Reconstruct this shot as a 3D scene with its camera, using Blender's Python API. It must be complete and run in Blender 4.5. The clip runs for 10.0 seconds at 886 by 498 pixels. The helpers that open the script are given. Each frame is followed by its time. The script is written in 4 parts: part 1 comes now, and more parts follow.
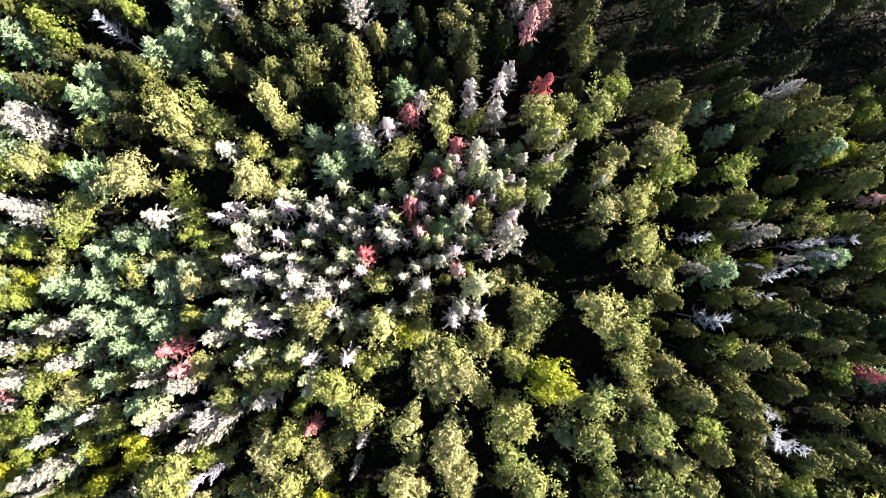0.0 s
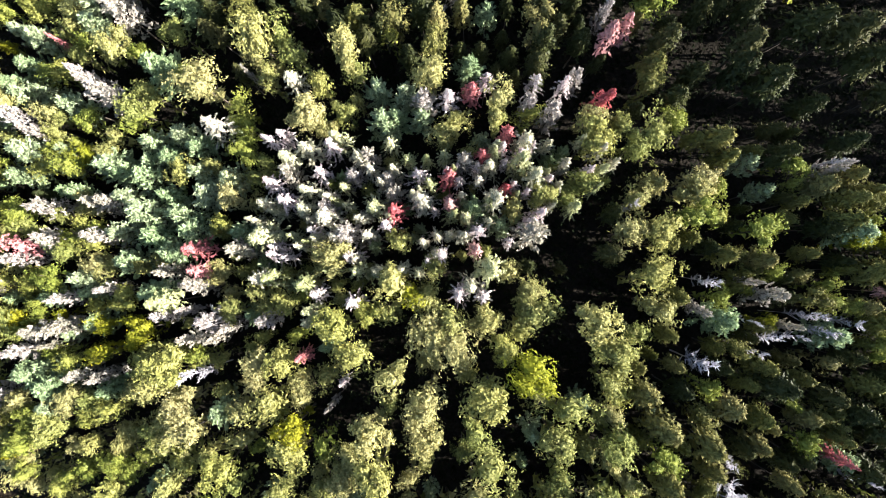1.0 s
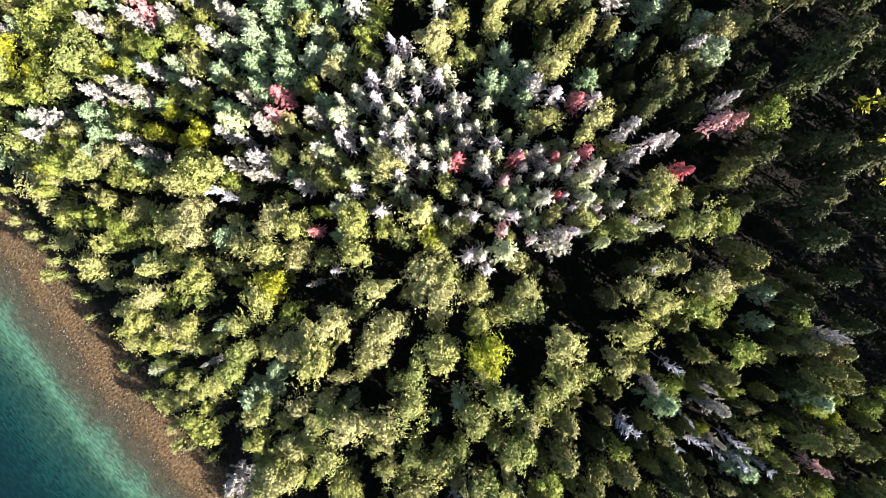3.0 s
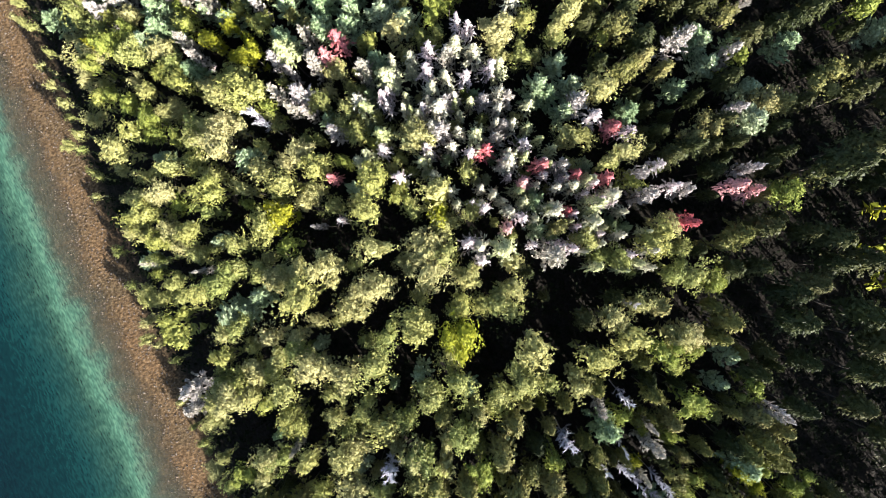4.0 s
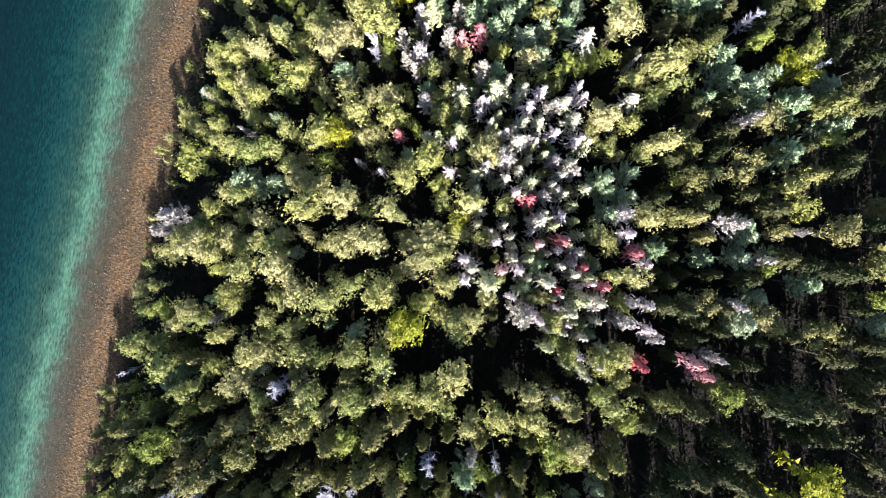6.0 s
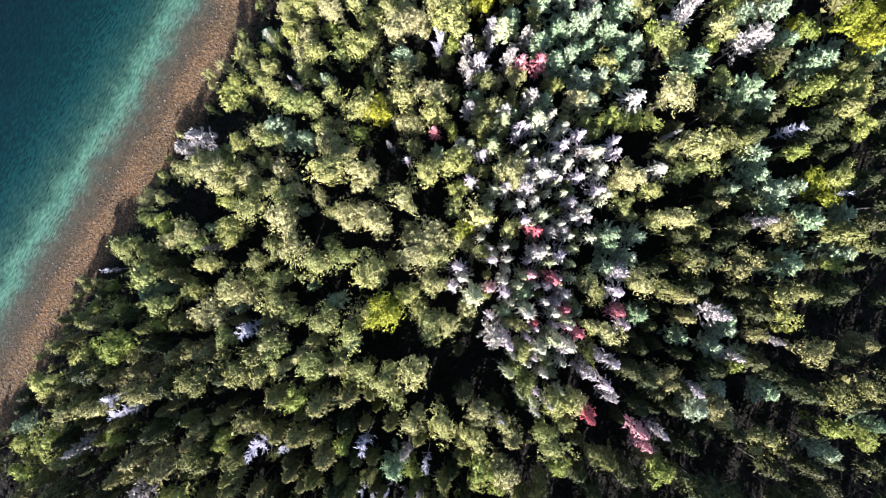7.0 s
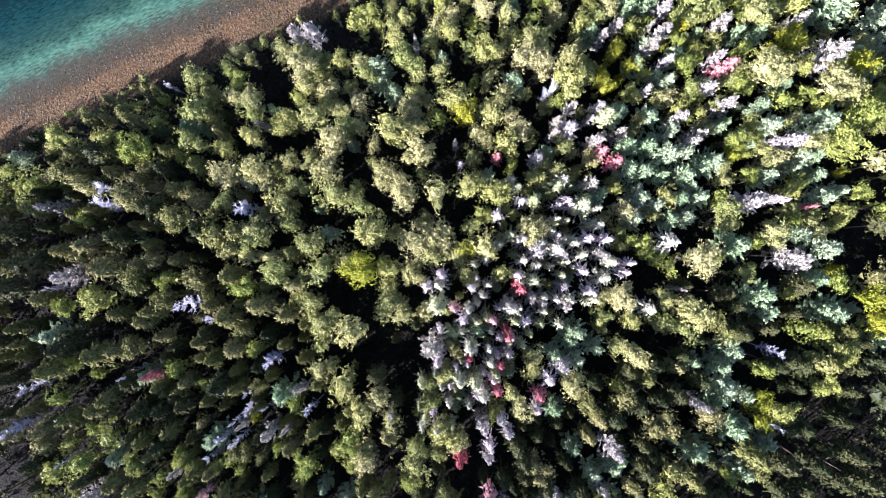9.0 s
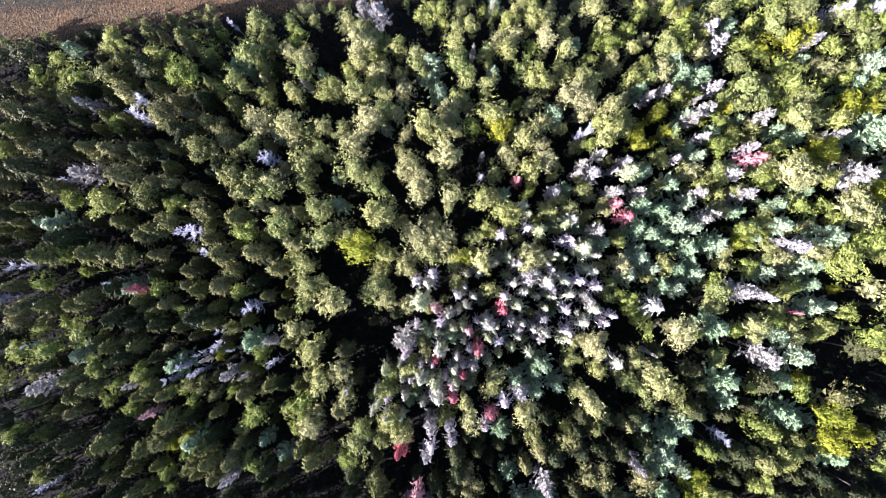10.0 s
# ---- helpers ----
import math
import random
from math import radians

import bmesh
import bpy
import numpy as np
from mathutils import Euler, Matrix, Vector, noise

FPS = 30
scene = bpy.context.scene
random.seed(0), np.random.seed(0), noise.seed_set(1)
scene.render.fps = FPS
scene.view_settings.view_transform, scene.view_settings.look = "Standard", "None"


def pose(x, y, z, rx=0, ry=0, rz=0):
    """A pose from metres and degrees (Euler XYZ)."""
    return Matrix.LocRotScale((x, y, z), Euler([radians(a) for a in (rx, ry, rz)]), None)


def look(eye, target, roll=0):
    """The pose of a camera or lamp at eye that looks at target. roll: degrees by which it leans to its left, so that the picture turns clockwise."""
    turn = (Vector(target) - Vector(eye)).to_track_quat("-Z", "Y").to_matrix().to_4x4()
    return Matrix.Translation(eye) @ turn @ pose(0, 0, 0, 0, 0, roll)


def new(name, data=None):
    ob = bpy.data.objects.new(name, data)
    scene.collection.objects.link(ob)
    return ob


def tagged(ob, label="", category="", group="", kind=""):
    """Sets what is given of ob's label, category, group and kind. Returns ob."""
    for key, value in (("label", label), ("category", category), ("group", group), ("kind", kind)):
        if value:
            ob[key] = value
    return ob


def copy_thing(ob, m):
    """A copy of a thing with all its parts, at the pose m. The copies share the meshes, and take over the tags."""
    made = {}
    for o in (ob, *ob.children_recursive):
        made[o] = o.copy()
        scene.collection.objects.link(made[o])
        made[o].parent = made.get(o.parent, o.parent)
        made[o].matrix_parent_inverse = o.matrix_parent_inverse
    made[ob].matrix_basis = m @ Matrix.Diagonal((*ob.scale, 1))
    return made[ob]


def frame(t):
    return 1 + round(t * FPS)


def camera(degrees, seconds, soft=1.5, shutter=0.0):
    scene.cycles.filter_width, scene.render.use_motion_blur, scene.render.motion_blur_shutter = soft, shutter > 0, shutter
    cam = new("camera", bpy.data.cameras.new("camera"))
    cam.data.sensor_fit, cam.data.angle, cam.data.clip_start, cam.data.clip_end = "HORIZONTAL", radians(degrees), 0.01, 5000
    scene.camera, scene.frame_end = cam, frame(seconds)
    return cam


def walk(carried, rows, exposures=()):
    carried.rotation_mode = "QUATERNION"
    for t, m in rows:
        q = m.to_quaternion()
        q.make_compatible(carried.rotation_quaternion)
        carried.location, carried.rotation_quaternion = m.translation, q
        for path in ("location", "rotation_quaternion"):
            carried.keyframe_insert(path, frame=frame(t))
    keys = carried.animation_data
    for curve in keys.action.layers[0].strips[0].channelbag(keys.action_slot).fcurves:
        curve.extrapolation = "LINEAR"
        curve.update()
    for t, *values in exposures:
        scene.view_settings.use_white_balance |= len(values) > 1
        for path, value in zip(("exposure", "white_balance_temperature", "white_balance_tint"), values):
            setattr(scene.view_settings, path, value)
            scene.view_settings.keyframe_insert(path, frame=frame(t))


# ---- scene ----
# ---- camera: a drone that looks straight down, turns and climbs ----
cam = camera(79.0, 10.0, soft=0.3, shutter=0.12)
PATH = [
    (0, 0.01, -0.05, 78.98, 2.56, 0.03, 0.01),
    (0.5, -0.13, -0.97, 80.33, 1.83, 0.77, 7.78),
    (1, -0.26, -1.89, 81.68, 1.39, 1.35, 15.55),
    (1.5, -0.36, -2.78, 83.03, 1.05, 1.77, 23.39),
    (2, -0.42, -3.66, 84.4, 0.68, 2.02, 31.23),
    (2.5, -0.45, -4.52, 85.78, 0.25, 2.13, 39.02),
    (4, -0.21, -6.8, 90.03, -1.24, 1.57, 63.18),
    (4.5, -0.23, -7.33, 91.42, -1.07, 1.35, 72.17),
    (5, -0.28, -7.82, 92.78, -0.67, 1.11, 81.28),
    (5.5, -0.36, -8.26, 94.13, -0.45, 0.83, 90.44),
    (7, -0.98, -9.19, 97.85, -0.46, 0.29, 117.55),
    (7.5, -1.25, -9.42, 99.16, -0.52, 0.26, 125.88),
    (8, -1.52, -9.64, 100.48, -0.57, 0.29, 134.95),
    (8.5, -1.81, -9.86, 101.83, -0.6, 0.35, 143.92),
    (9, -2.1, -10.07, 103.19, -0.63, 0.48, 152.85),
    (9.5, -2.4, -10.28, 104.55, -0.62, 0.63, 161.61),
    (10, -2.7, -10.49, 105.91, -0.58, 0.77, 169.34),
]
walk(cam, [(t, pose(*p)) for t, *p in PATH], exposures=[(0.0, 2.67, 6500, 12), (5.0, 2.66, 6150, 15), (7.5, 2.68, 5650, 25), (10.0, 2.69, 5500, 28)])

# ---- light: low clear sun from the +x side, dim blue sky ----
SUN_AZIMUTH, SUN_HEIGHT = 12.0, 22.0  # degrees from +x towards +y, and above the horizon
world = bpy.data.worlds.new("world")
scene.world = world
world.use_nodes = True
sky = world.node_tree.nodes.new("ShaderNodeTexSky")
sky.sky_type, sky.sun_disc = "NISHITA", False
sky.sun_elevation, sky.sun_rotation = radians(SUN_HEIGHT), radians(90 - SUN_AZIMUTH)
background = world.node_tree.nodes["Background"]
background.inputs["Strength"].default_value = 0.065
world.node_tree.links.new(sky.outputs["Color"], background.inputs["Color"])
sun = new("sun", bpy.data.lights.new("sun", "SUN"))
sun.data.energy, sun.data.angle, sun.data.color = 5.0, radians(0.5), (1.0, 0.96, 0.9)
ca, sa, ce, se = (f(radians(a)) for a in (SUN_AZIMUTH, SUN_HEIGHT) for f in (math.cos, math.sin))
sun.matrix_basis = look((100 * ca * ce, 100 * sa * ce, 100 * se), (0, 0, 0))


# ---- materials ----
def nodes_of(name):
    mat = bpy.data.materials.new(name)
    mat.use_nodes = True
    tree = mat.node_tree
    return mat, tree.nodes, tree.links, tree.nodes["Principled BSDF"]


def ramp(nodes, stops):
    node = nodes.new("ShaderNodeValToRGB")
    els = node.color_ramp.elements
    while len(els) < len(stops):
        els.new(0.5)
    for el, (at, colour) in zip(els, stops):
        el.position, el.color = at, (*colour, 1)
    return node


def noise_node(nodes, links, scale, detail=4.0, stretch=None):
    tex = nodes.new("ShaderNodeTexNoise")
    tex.inputs["Scale"].default_value, tex.inputs["Detail"].default_value = scale, detail
    coord = nodes.new("ShaderNodeTexCoord")
    if stretch:
        mapping = nodes.new("ShaderNodeMapping")
        mapping.inputs["Scale"].default_value = stretch
        links.new(coord.outputs["Object"], mapping.inputs["Vector"])
        links.new(mapping.outputs["Vector"], tex.inputs["Vector"])
    else:
        links.new(coord.outputs["Object"], tex.inputs["Vector"])
    return tex


def leaf_material(name, dark, mid, light, roughness=0.55, gloss=0.1, thin=0.3):
    """Foliage: each tree its own tint, each leaf its own shade."""
    mat, nodes, links, bsdf = nodes_of(name)
    info, geo = nodes.new("ShaderNodeObjectInfo"), nodes.new("ShaderNodeNewGeometry")
    tint = ramp(nodes, [(0.0, dark), (0.45, mid), (1.0, light)])
    links.new(info.outputs["Random"], tint.inputs["Fac"])
    shade = ramp(nodes, [(0.0, (0.5, 0.54, 0.47)), (0.5, (1.0, 1.0, 1.0)), (1.0, (1.2, 1.15, 1.1))])
    links.new(geo.outputs["Random Per Island"], shade.inputs["Fac"])
    mix = nodes.new("ShaderNodeMix")
    mix.data_type, mix.blend_type = "RGBA", "MULTIPLY"
    mix.inputs["Factor"].default_value = 1.0
    links.new(tint.outputs["Color"], mix.inputs["A"])
    links.new(shade.outputs["Color"], mix.inputs["B"])
    links.new(mix.outputs["Result"], bsdf.inputs["Base Color"])
    bsdf.inputs["Roughness"].default_value = roughness
    bsdf.inputs["Specular IOR Level"].default_value = gloss
    glow, blend = nodes.new("ShaderNodeBsdfTranslucent"), nodes.new("ShaderNodeMixShader")
    blend.inputs["Fac"].default_value = thin
    links.new(mix.outputs["Result"], glow.inputs["Color"])
    links.new(bsdf.outputs["BSDF"], blend.inputs[1])
    links.new(glow.outputs["BSDF"], blend.inputs[2])
    links.new(blend.outputs["Shader"], nodes["Material Output"].inputs["Surface"])
    return mat


LEAF_TAN = leaf_material("tan_green_foliage", (0.205, 0.21, 0.056), (0.245, 0.238, 0.078), (0.28, 0.256, 0.115), thin=0.2)
LEAF_OLIVE = leaf_material("olive_foliage", (0.16, 0.18, 0.052), (0.205, 0.21, 0.068), (0.255, 0.238, 0.1), thin=0.2)
# green darkened to stand for the backlit, shaded side of the wood
LEAF_SHADE_GREEN = leaf_material("shade_green_foliage", (0.02, 0.026, 0.009), (0.031, 0.036, 0.011), (0.05, 0.05, 0.018), thin=0.05)
# olive dulled to stand for crowns seen from their shaded side
LEAF_SHADE_OLIVE = leaf_material("shade_olive_foliage", (0.088, 0.092, 0.024), (0.118, 0.116, 0.034), (0.158, 0.142, 0.055), thin=0.08)
LEAF_LIME = leaf_material("lime_foliage", (0.15, 0.178, 0.034), (0.183, 0.205, 0.042), (0.225, 0.228, 0.06), thin=0.22)
LEAF_GOLD = leaf_material("golden_foliage", (0.175, 0.19, 0.018), (0.205, 0.212, 0.018), (0.235, 0.228, 0.018))
LEAF_GREY = leaf_material("grey_green_foliage", (0.19, 0.26, 0.13), (0.235, 0.3, 0.165), (0.28, 0.325, 0.195), thin=0.25)
LEAF_PALE = leaf_material("bleached_foliage", (0.27, 0.25, 0.2), (0.31, 0.28, 0.25), (0.345, 0.31, 0.3), thin=0.2)
LEAF_ASH = leaf_material("ashen_needles", (0.49, 0.41, 0.425), (0.55, 0.47, 0.48), (0.59, 0.52, 0.515), thin=0.2)
LEAF_RED = leaf_material("red_needles", (0.33, 0.075, 0.085), (0.4, 0.15, 0.155), (0.47, 0.3, 0.29), thin=0.15)
LEAF_YOUNG = leaf_material("young_needles", (0.285, 0.31, 0.14), (0.355, 0.362, 0.215), (0.44, 0.415, 0.345), thin=0.22)
# leaf colour cut to near-black so that the gaps read as shade
LEAF_SHRUB_SHADE = leaf_material("undergrowth_shade_leaves", (0.005, 0.008, 0.0035), (0.007, 0.01, 0.0045), (0.01, 0.012, 0.006), roughness=0.9, gloss=0.03, thin=0.1)


def bark_material(name, dark, light):
    mat, nodes, links, bsdf = nodes_of(name)
    tex = noise_node(nodes, links, 3.0, 6.0, (4, 4, 0.7))
    col = ramp(nodes, [(0.3, dark), (0.7, light)])
    links.new(tex.outputs["Fac"], col.inputs["Fac"])
    links.new(col.outputs["Color"], bsdf.inputs["Base Color"])
    bsdf.inputs["Roughness"].default_value = 0.85
    bump = nodes.new("ShaderNodeBump")
    bump.inputs["Strength"].default_value = 0.5
    links.new(tex.outputs["Fac"], bump.inputs["Height"])
    links.new(bump.outputs["Normal"], bsdf.inputs["Normal"])
    return mat


BARK = bark_material("brown_bark", (0.03, 0.023, 0.017), (0.085, 0.066, 0.05))
DEADWOOD = bark_material("bleached_deadwood", (0.3, 0.285, 0.31), (0.52, 0.495, 0.525))


def ground_material():
    """Forest floor inland, near-black to stand for tree shade, brown gravel along the lake; the attribute "gravel"
    tells which.
    """
    mat, nodes, links, bsdf = nodes_of("shade_black_floor_and_gravel")
    fine, coarse = noise_node(nodes, links, 2.2, 8.0), noise_node(nodes, links, 0.13, 3.0)
    # soil colour lowered to near-black in place of the trees' shade
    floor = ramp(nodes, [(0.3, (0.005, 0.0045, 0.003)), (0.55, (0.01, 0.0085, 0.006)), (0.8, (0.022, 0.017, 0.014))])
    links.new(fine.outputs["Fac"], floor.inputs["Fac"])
    streak = noise_node(nodes, links, 3.0, 9.0, (1.0, 0.6, 1.0))
    gravel = ramp(nodes, [(0.34, (0.03, 0.019, 0.0095)), (0.5, (0.064, 0.041, 0.02)), (0.64, (0.11, 0.074, 0.039))])
    links.new(streak.outputs["Fac"], gravel.inputs["Fac"])
    patch = ramp(nodes, [(0.35, (0.8, 0.85, 0.85)), (0.65, (1.15, 1.08, 1.0))])
    links.new(coarse.outputs["Fac"], patch.inputs["Fac"])
    tinted = nodes.new("ShaderNodeMix")
    tinted.data_type, tinted.blend_type = "RGBA", "MULTIPLY"
    tinted.inputs["Factor"].default_value = 1.0
    links.new(gravel.outputs["Color"], tinted.inputs["A"])
    links.new(patch.outputs["Color"], tinted.inputs["B"])
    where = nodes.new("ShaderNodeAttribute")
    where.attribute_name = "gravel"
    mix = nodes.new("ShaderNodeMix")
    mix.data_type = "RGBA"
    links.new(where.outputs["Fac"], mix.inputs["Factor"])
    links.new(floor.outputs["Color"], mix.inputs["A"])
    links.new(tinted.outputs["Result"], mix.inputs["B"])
    links.new(mix.outputs["Result"], bsdf.inputs["Base Color"])
    bsdf.inputs["Roughness"].default_value, bsdf.inputs["Specular IOR Level"].default_value = 0.95, 0.08
    bump = nodes.new("ShaderNodeBump")
    bump.inputs["Strength"].default_value, bump.inputs["Distance"].default_value = 0.8, 0.3
    links.new(fine.outputs["Fac"], bump.inputs["Height"])
    links.new(bump.outputs["Normal"], bsdf.inputs["Normal"])
    return mat


def water_material():
    """Clear lake: see-through at the edge, a pale sandbar, then deep teal. The attribute "offshore" is the way out in metres over 40."""
    mat, nodes, links, bsdf = nodes_of("lake_water")
    where = nodes.new("ShaderNodeAttribute")
    where.attribute_name = "offshore"
    wander = noise_node(nodes, links, 0.3, 8.0, (1.0, 0.7, 1.0))
    shift = nodes.new("ShaderNodeMath")
    shift.operation = "MULTIPLY_ADD"
    shift.inputs[1].default_value, shift.inputs[2].default_value = 0.14, -0.07
    links.new(wander.outputs["Fac"], shift.inputs[0])
    out = nodes.new("ShaderNodeMath")
    links.new(where.outputs["Fac"], out.inputs[0])
    links.new(shift.outputs["Value"], out.inputs[1])
    body = ramp(nodes, [(0.0, (0.04, 0.034, 0.022)), (0.1, (0.037, 0.04, 0.026)), (0.15, (0.034, 0.062, 0.04)), (0.19, (0.038, 0.088, 0.055)), (0.225, (0.022, 0.054, 0.034)), (0.265, (0.011, 0.03, 0.02)), (0.32, (0.006, 0.023, 0.0175)), (0.4, (0.002, 0.0155, 0.0135)), (0.5, (0.0007, 0.0098, 0.0092)), (0.7, (0.0003, 0.006, 0.0062)), (1.0, (0.0002, 0.0035, 0.0038))])
    links.new(out.outputs["Value"], body.inputs["Fac"])
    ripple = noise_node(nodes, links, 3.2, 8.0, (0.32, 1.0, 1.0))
    # ripple highlights and darker troughs painted into the water's colour
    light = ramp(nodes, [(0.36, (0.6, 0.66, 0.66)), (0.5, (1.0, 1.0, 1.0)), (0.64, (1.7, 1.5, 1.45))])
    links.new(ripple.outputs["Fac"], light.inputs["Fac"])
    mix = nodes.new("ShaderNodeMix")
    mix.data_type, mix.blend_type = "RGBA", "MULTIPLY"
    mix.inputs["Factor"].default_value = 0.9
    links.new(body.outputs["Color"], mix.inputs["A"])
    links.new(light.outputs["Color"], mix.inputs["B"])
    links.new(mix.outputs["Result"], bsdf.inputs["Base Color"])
    clear = ramp(nodes, [(0.0, (0.15,) * 3), (0.03, (0.5,) * 3), (0.14, (0.9,) * 3), (0.3, (1.0,) * 3)])
    links.new(out.outputs["Value"], clear.inputs["Fac"])
    links.new(clear.outputs["Color"], bsdf.inputs["Alpha"])
    bsdf.inputs["Roughness"].default_value, bsdf.inputs["IOR"].default_value = 0.12, 1.33
    bump = nodes.new("ShaderNodeBump")
    bump.inputs["Strength"].default_value, bump.inputs["Distance"].default_value = 0.25, 0.1
    links.new(ripple.outputs["Fac"], bump.inputs["Height"])
    links.new(bump.outputs["Normal"], bsdf.inputs["Normal"])
    return mat


def stone_material():
    mat, nodes, links, bsdf = nodes_of("beach_stone")
    geo = nodes.new("ShaderNodeNewGeometry")
    col = ramp(nodes, [(0.0, (0.022, 0.015, 0.009)), (0.5, (0.065, 0.043, 0.024)), (0.85, (0.09, 0.064, 0.042)), (1.0, (0.115, 0.093, 0.068))])
    links.new(geo.outputs["Random Per Island"], col.inputs["Fac"])
    links.new(col.outputs["Color"], bsdf.inputs["Base Color"])
    bsdf.inputs["Roughness"].default_value = 0.8
    return mat


# ---- helpers for meshes ----
rng = np.random.default_rng(7)


def mesh_of(name, verts, faces, material):
    """A mesh from an (n, 3) array and faces that all have the same number of corners."""
    me = bpy.data.meshes.new(name)
    verts, faces = np.asarray(verts, np.float32), np.asarray(faces, np.int32)
    count, corners = faces.shape
    me.vertices.add(len(verts))
    me.vertices.foreach_set("co", verts.ravel())
    me.loops.add(count * corners)
    me.loops.foreach_set("vertex_index", faces.ravel())
    me.polygons.add(count)
    me.polygons.foreach_set("loop_start", np.arange(count, dtype=np.int32) * corners)
    me.update(calc_edges=True)
    me.materials.append(material)
    return me


def unit(v):
    return v / np.maximum(np.linalg.norm(v, axis=-1, keepdims=True), 1e-9)


def leaves(centres, normals, length, width, along=None):
    """Pointed leaves or leaf sprays, three corners each."""
    n = len(centres)
    if along is None:
        along = rng.normal(size=(n, 3))
    normals = unit(normals)
    along = unit(along - (along * normals).sum(1, keepdims=True) * normals)
    side = np.cross(normals, along)
    size = rng.uniform(0.65, 1.35, (n, 1))
    a, b = along * size * length / 2, side * size * width / 2
    verts = np.stack([centres - a * 0.8 - b, centres - a * 0.8 + b, centres + a * 1.2], 1).reshape(-1, 3)
    return verts, np.arange(3 * n).reshape(n, 3)


def tube(points, radii, sides=6):
    """A tapered limb through the points, as triangles."""
    points, radii = np.asarray(points, float), np.asarray(radii, float)
    ways = unit(np.gradient(points, axis=0))
    right = unit(np.cross(ways, np.where(np.abs(ways[:, 2:3]) > 0.9, [1.0, 0, 0], [0, 0, 1.0])))
    up = np.cross(right, ways)
    a = np.linspace(0, 2 * np.pi, sides, endpoint=False)
    ring = np.cos(a)[None, :, None] * right[:, None] + np.sin(a)[None, :, None] * up[:, None]
    verts = (points[:, None] + ring * radii[:, None, None]).reshape(-1, 3)
    i, j = np.meshgrid(np.arange(len(points) - 1), np.arange(sides), indexing="ij")
    k = (j + 1) % sides
    low, high = i * sides, (i + 1) * sides
    faces = np.concatenate([np.stack(c, -1).reshape(-1, 3) for c in ((low + j, low + k, high + k), (low + j, high + k, high + j))])
    return verts, faces


def joined(pieces):
    verts, faces, n = [], [], 0
    for v, f in pieces:
        verts.append(v)
        faces.append(f + n)
        n += len(v)
    return np.concatenate(verts), np.concatenate(faces)


# ---- trees, one metre in crown radius and six high, scaled where they stand ----
def wavy(ways, waves, sharp):
    """Smooth chance swells over directions, about -1 to 1."""
    total = np.zeros(len(ways))
    for _ in range(waves):
        axis = unit(rng.normal(size=3)) * rng.uniform(0.6, 1.4) * sharp
        total += np.sin(ways @ axis + rng.uniform(0, 6.28))
    return total / math.sqrt(waves / 2)


def leafy_dome(clumps, leaf, at, wide, half, swell, per, inner):
    """One leafy head of a crown: twigs in clumps over an uneven dome with gaps between them, stray twigs past its edge,
    a dense mass added inside to block the sun.
    """
    squash = rng.uniform(0.75, 1.0)
    ways = unit(rng.normal(size=(clumps * 2, 3)) + [0, 0, 0.25])
    keep = 0.8 * wavy(ways, 7, 5.0) + 0.5 * rng.normal(size=len(ways)) > -0.3
    ways = ways[keep][:clumps]
    n = len(ways)
    bulge = 1 + swell * wavy(ways, 5, 2.6) + 0.13 * wavy(ways, 6, 6.0)
    depth = rng.uniform(0.68, 1.1, n) + 0.3 * (rng.random(n) < 0.08)
    flat = wide * bulge * depth * (1.0 - 0.2 * np.clip(ways[:, 2], 0, 1))
    heart = np.column_stack([ways[:, :2] * flat[:, None] * [1, squash], ways[:, 2] * bulge * depth * half])
    size = rng.uniform(0.035, 0.11, n)
    facing = unit(ways * [1, 1, wide / half] + 0.3 * rng.normal(size=(n, 3)))
    puff = rng.normal(size=(n, per, 3)) * size[:, None, None] * 0.8
    spots = (heart[:, None] + puff).reshape(-1, 3)
    normals = (facing[:, None] + 0.25 * puff / size[:, None, None] + 0.5 * rng.normal(size=(n, per, 3))).reshape(-1, 3)
    inward = unit(rng.normal(size=(inner, 3)))
    core = inward * rng.uniform(0.3, 0.58, (inner, 1)) * [wide, wide * squash, half]
    return [leaves(spots + at, normals, leaf, leaf * 0.6), leaves(core + at, inward + 0.3 * rng.normal(size=(inner, 3)), 0.34, 0.26)]


def round_crown(clumps, leaf=0.11, base=3.6, swell=0.22, per=7, inner=200, skirt=40, heads=0):
    """A broad ragged crown: a main head, lower ones at its side, and sparse sprays added down the stem to block low
    sun.
    """
    half = (5.85 - base) / 2
    main = 0.92 if heads == 0 else 0.74
    off = rng.normal(0, 0.06 + 0.04 * heads, 2)
    pieces = leafy_dome(int(clumps * main), leaf, np.array([*off, base + half]), main, half, swell, per, int(inner * main))
    way = rng.uniform(0, 6.28)
    for i in range(heads):
        wide = rng.uniform(0.38, 0.56)
        low = rng.uniform(0.1, 0.75) * half
        at = np.array([math.cos(way) * (0.98 - wide), math.sin(way) * (0.98 - wide), base + half - low + (half - half * wide * 1.1)])
        pieces += leafy_dome(int(clumps * wide * 0.75), leaf, at, wide, half * wide * 1.25, swell, per, int(inner * wide * 0.6))
        way += rng.uniform(1.3, 2.6)
    u, turn = rng.random(skirt), rng.uniform(0, 6.28, skirt)
    reach = 0.45 * np.sqrt(rng.random(skirt)) * (0.6 + 0.4 * u)
    below = np.column_stack([reach * np.cos(turn), reach * np.sin(turn), 0.7 + (base + 0.6) * u])
    pieces.append(leaves(below, rng.normal(size=(skirt, 3)) + [0, 0, 0.3], 0.4, 0.28))
    return joined(pieces)


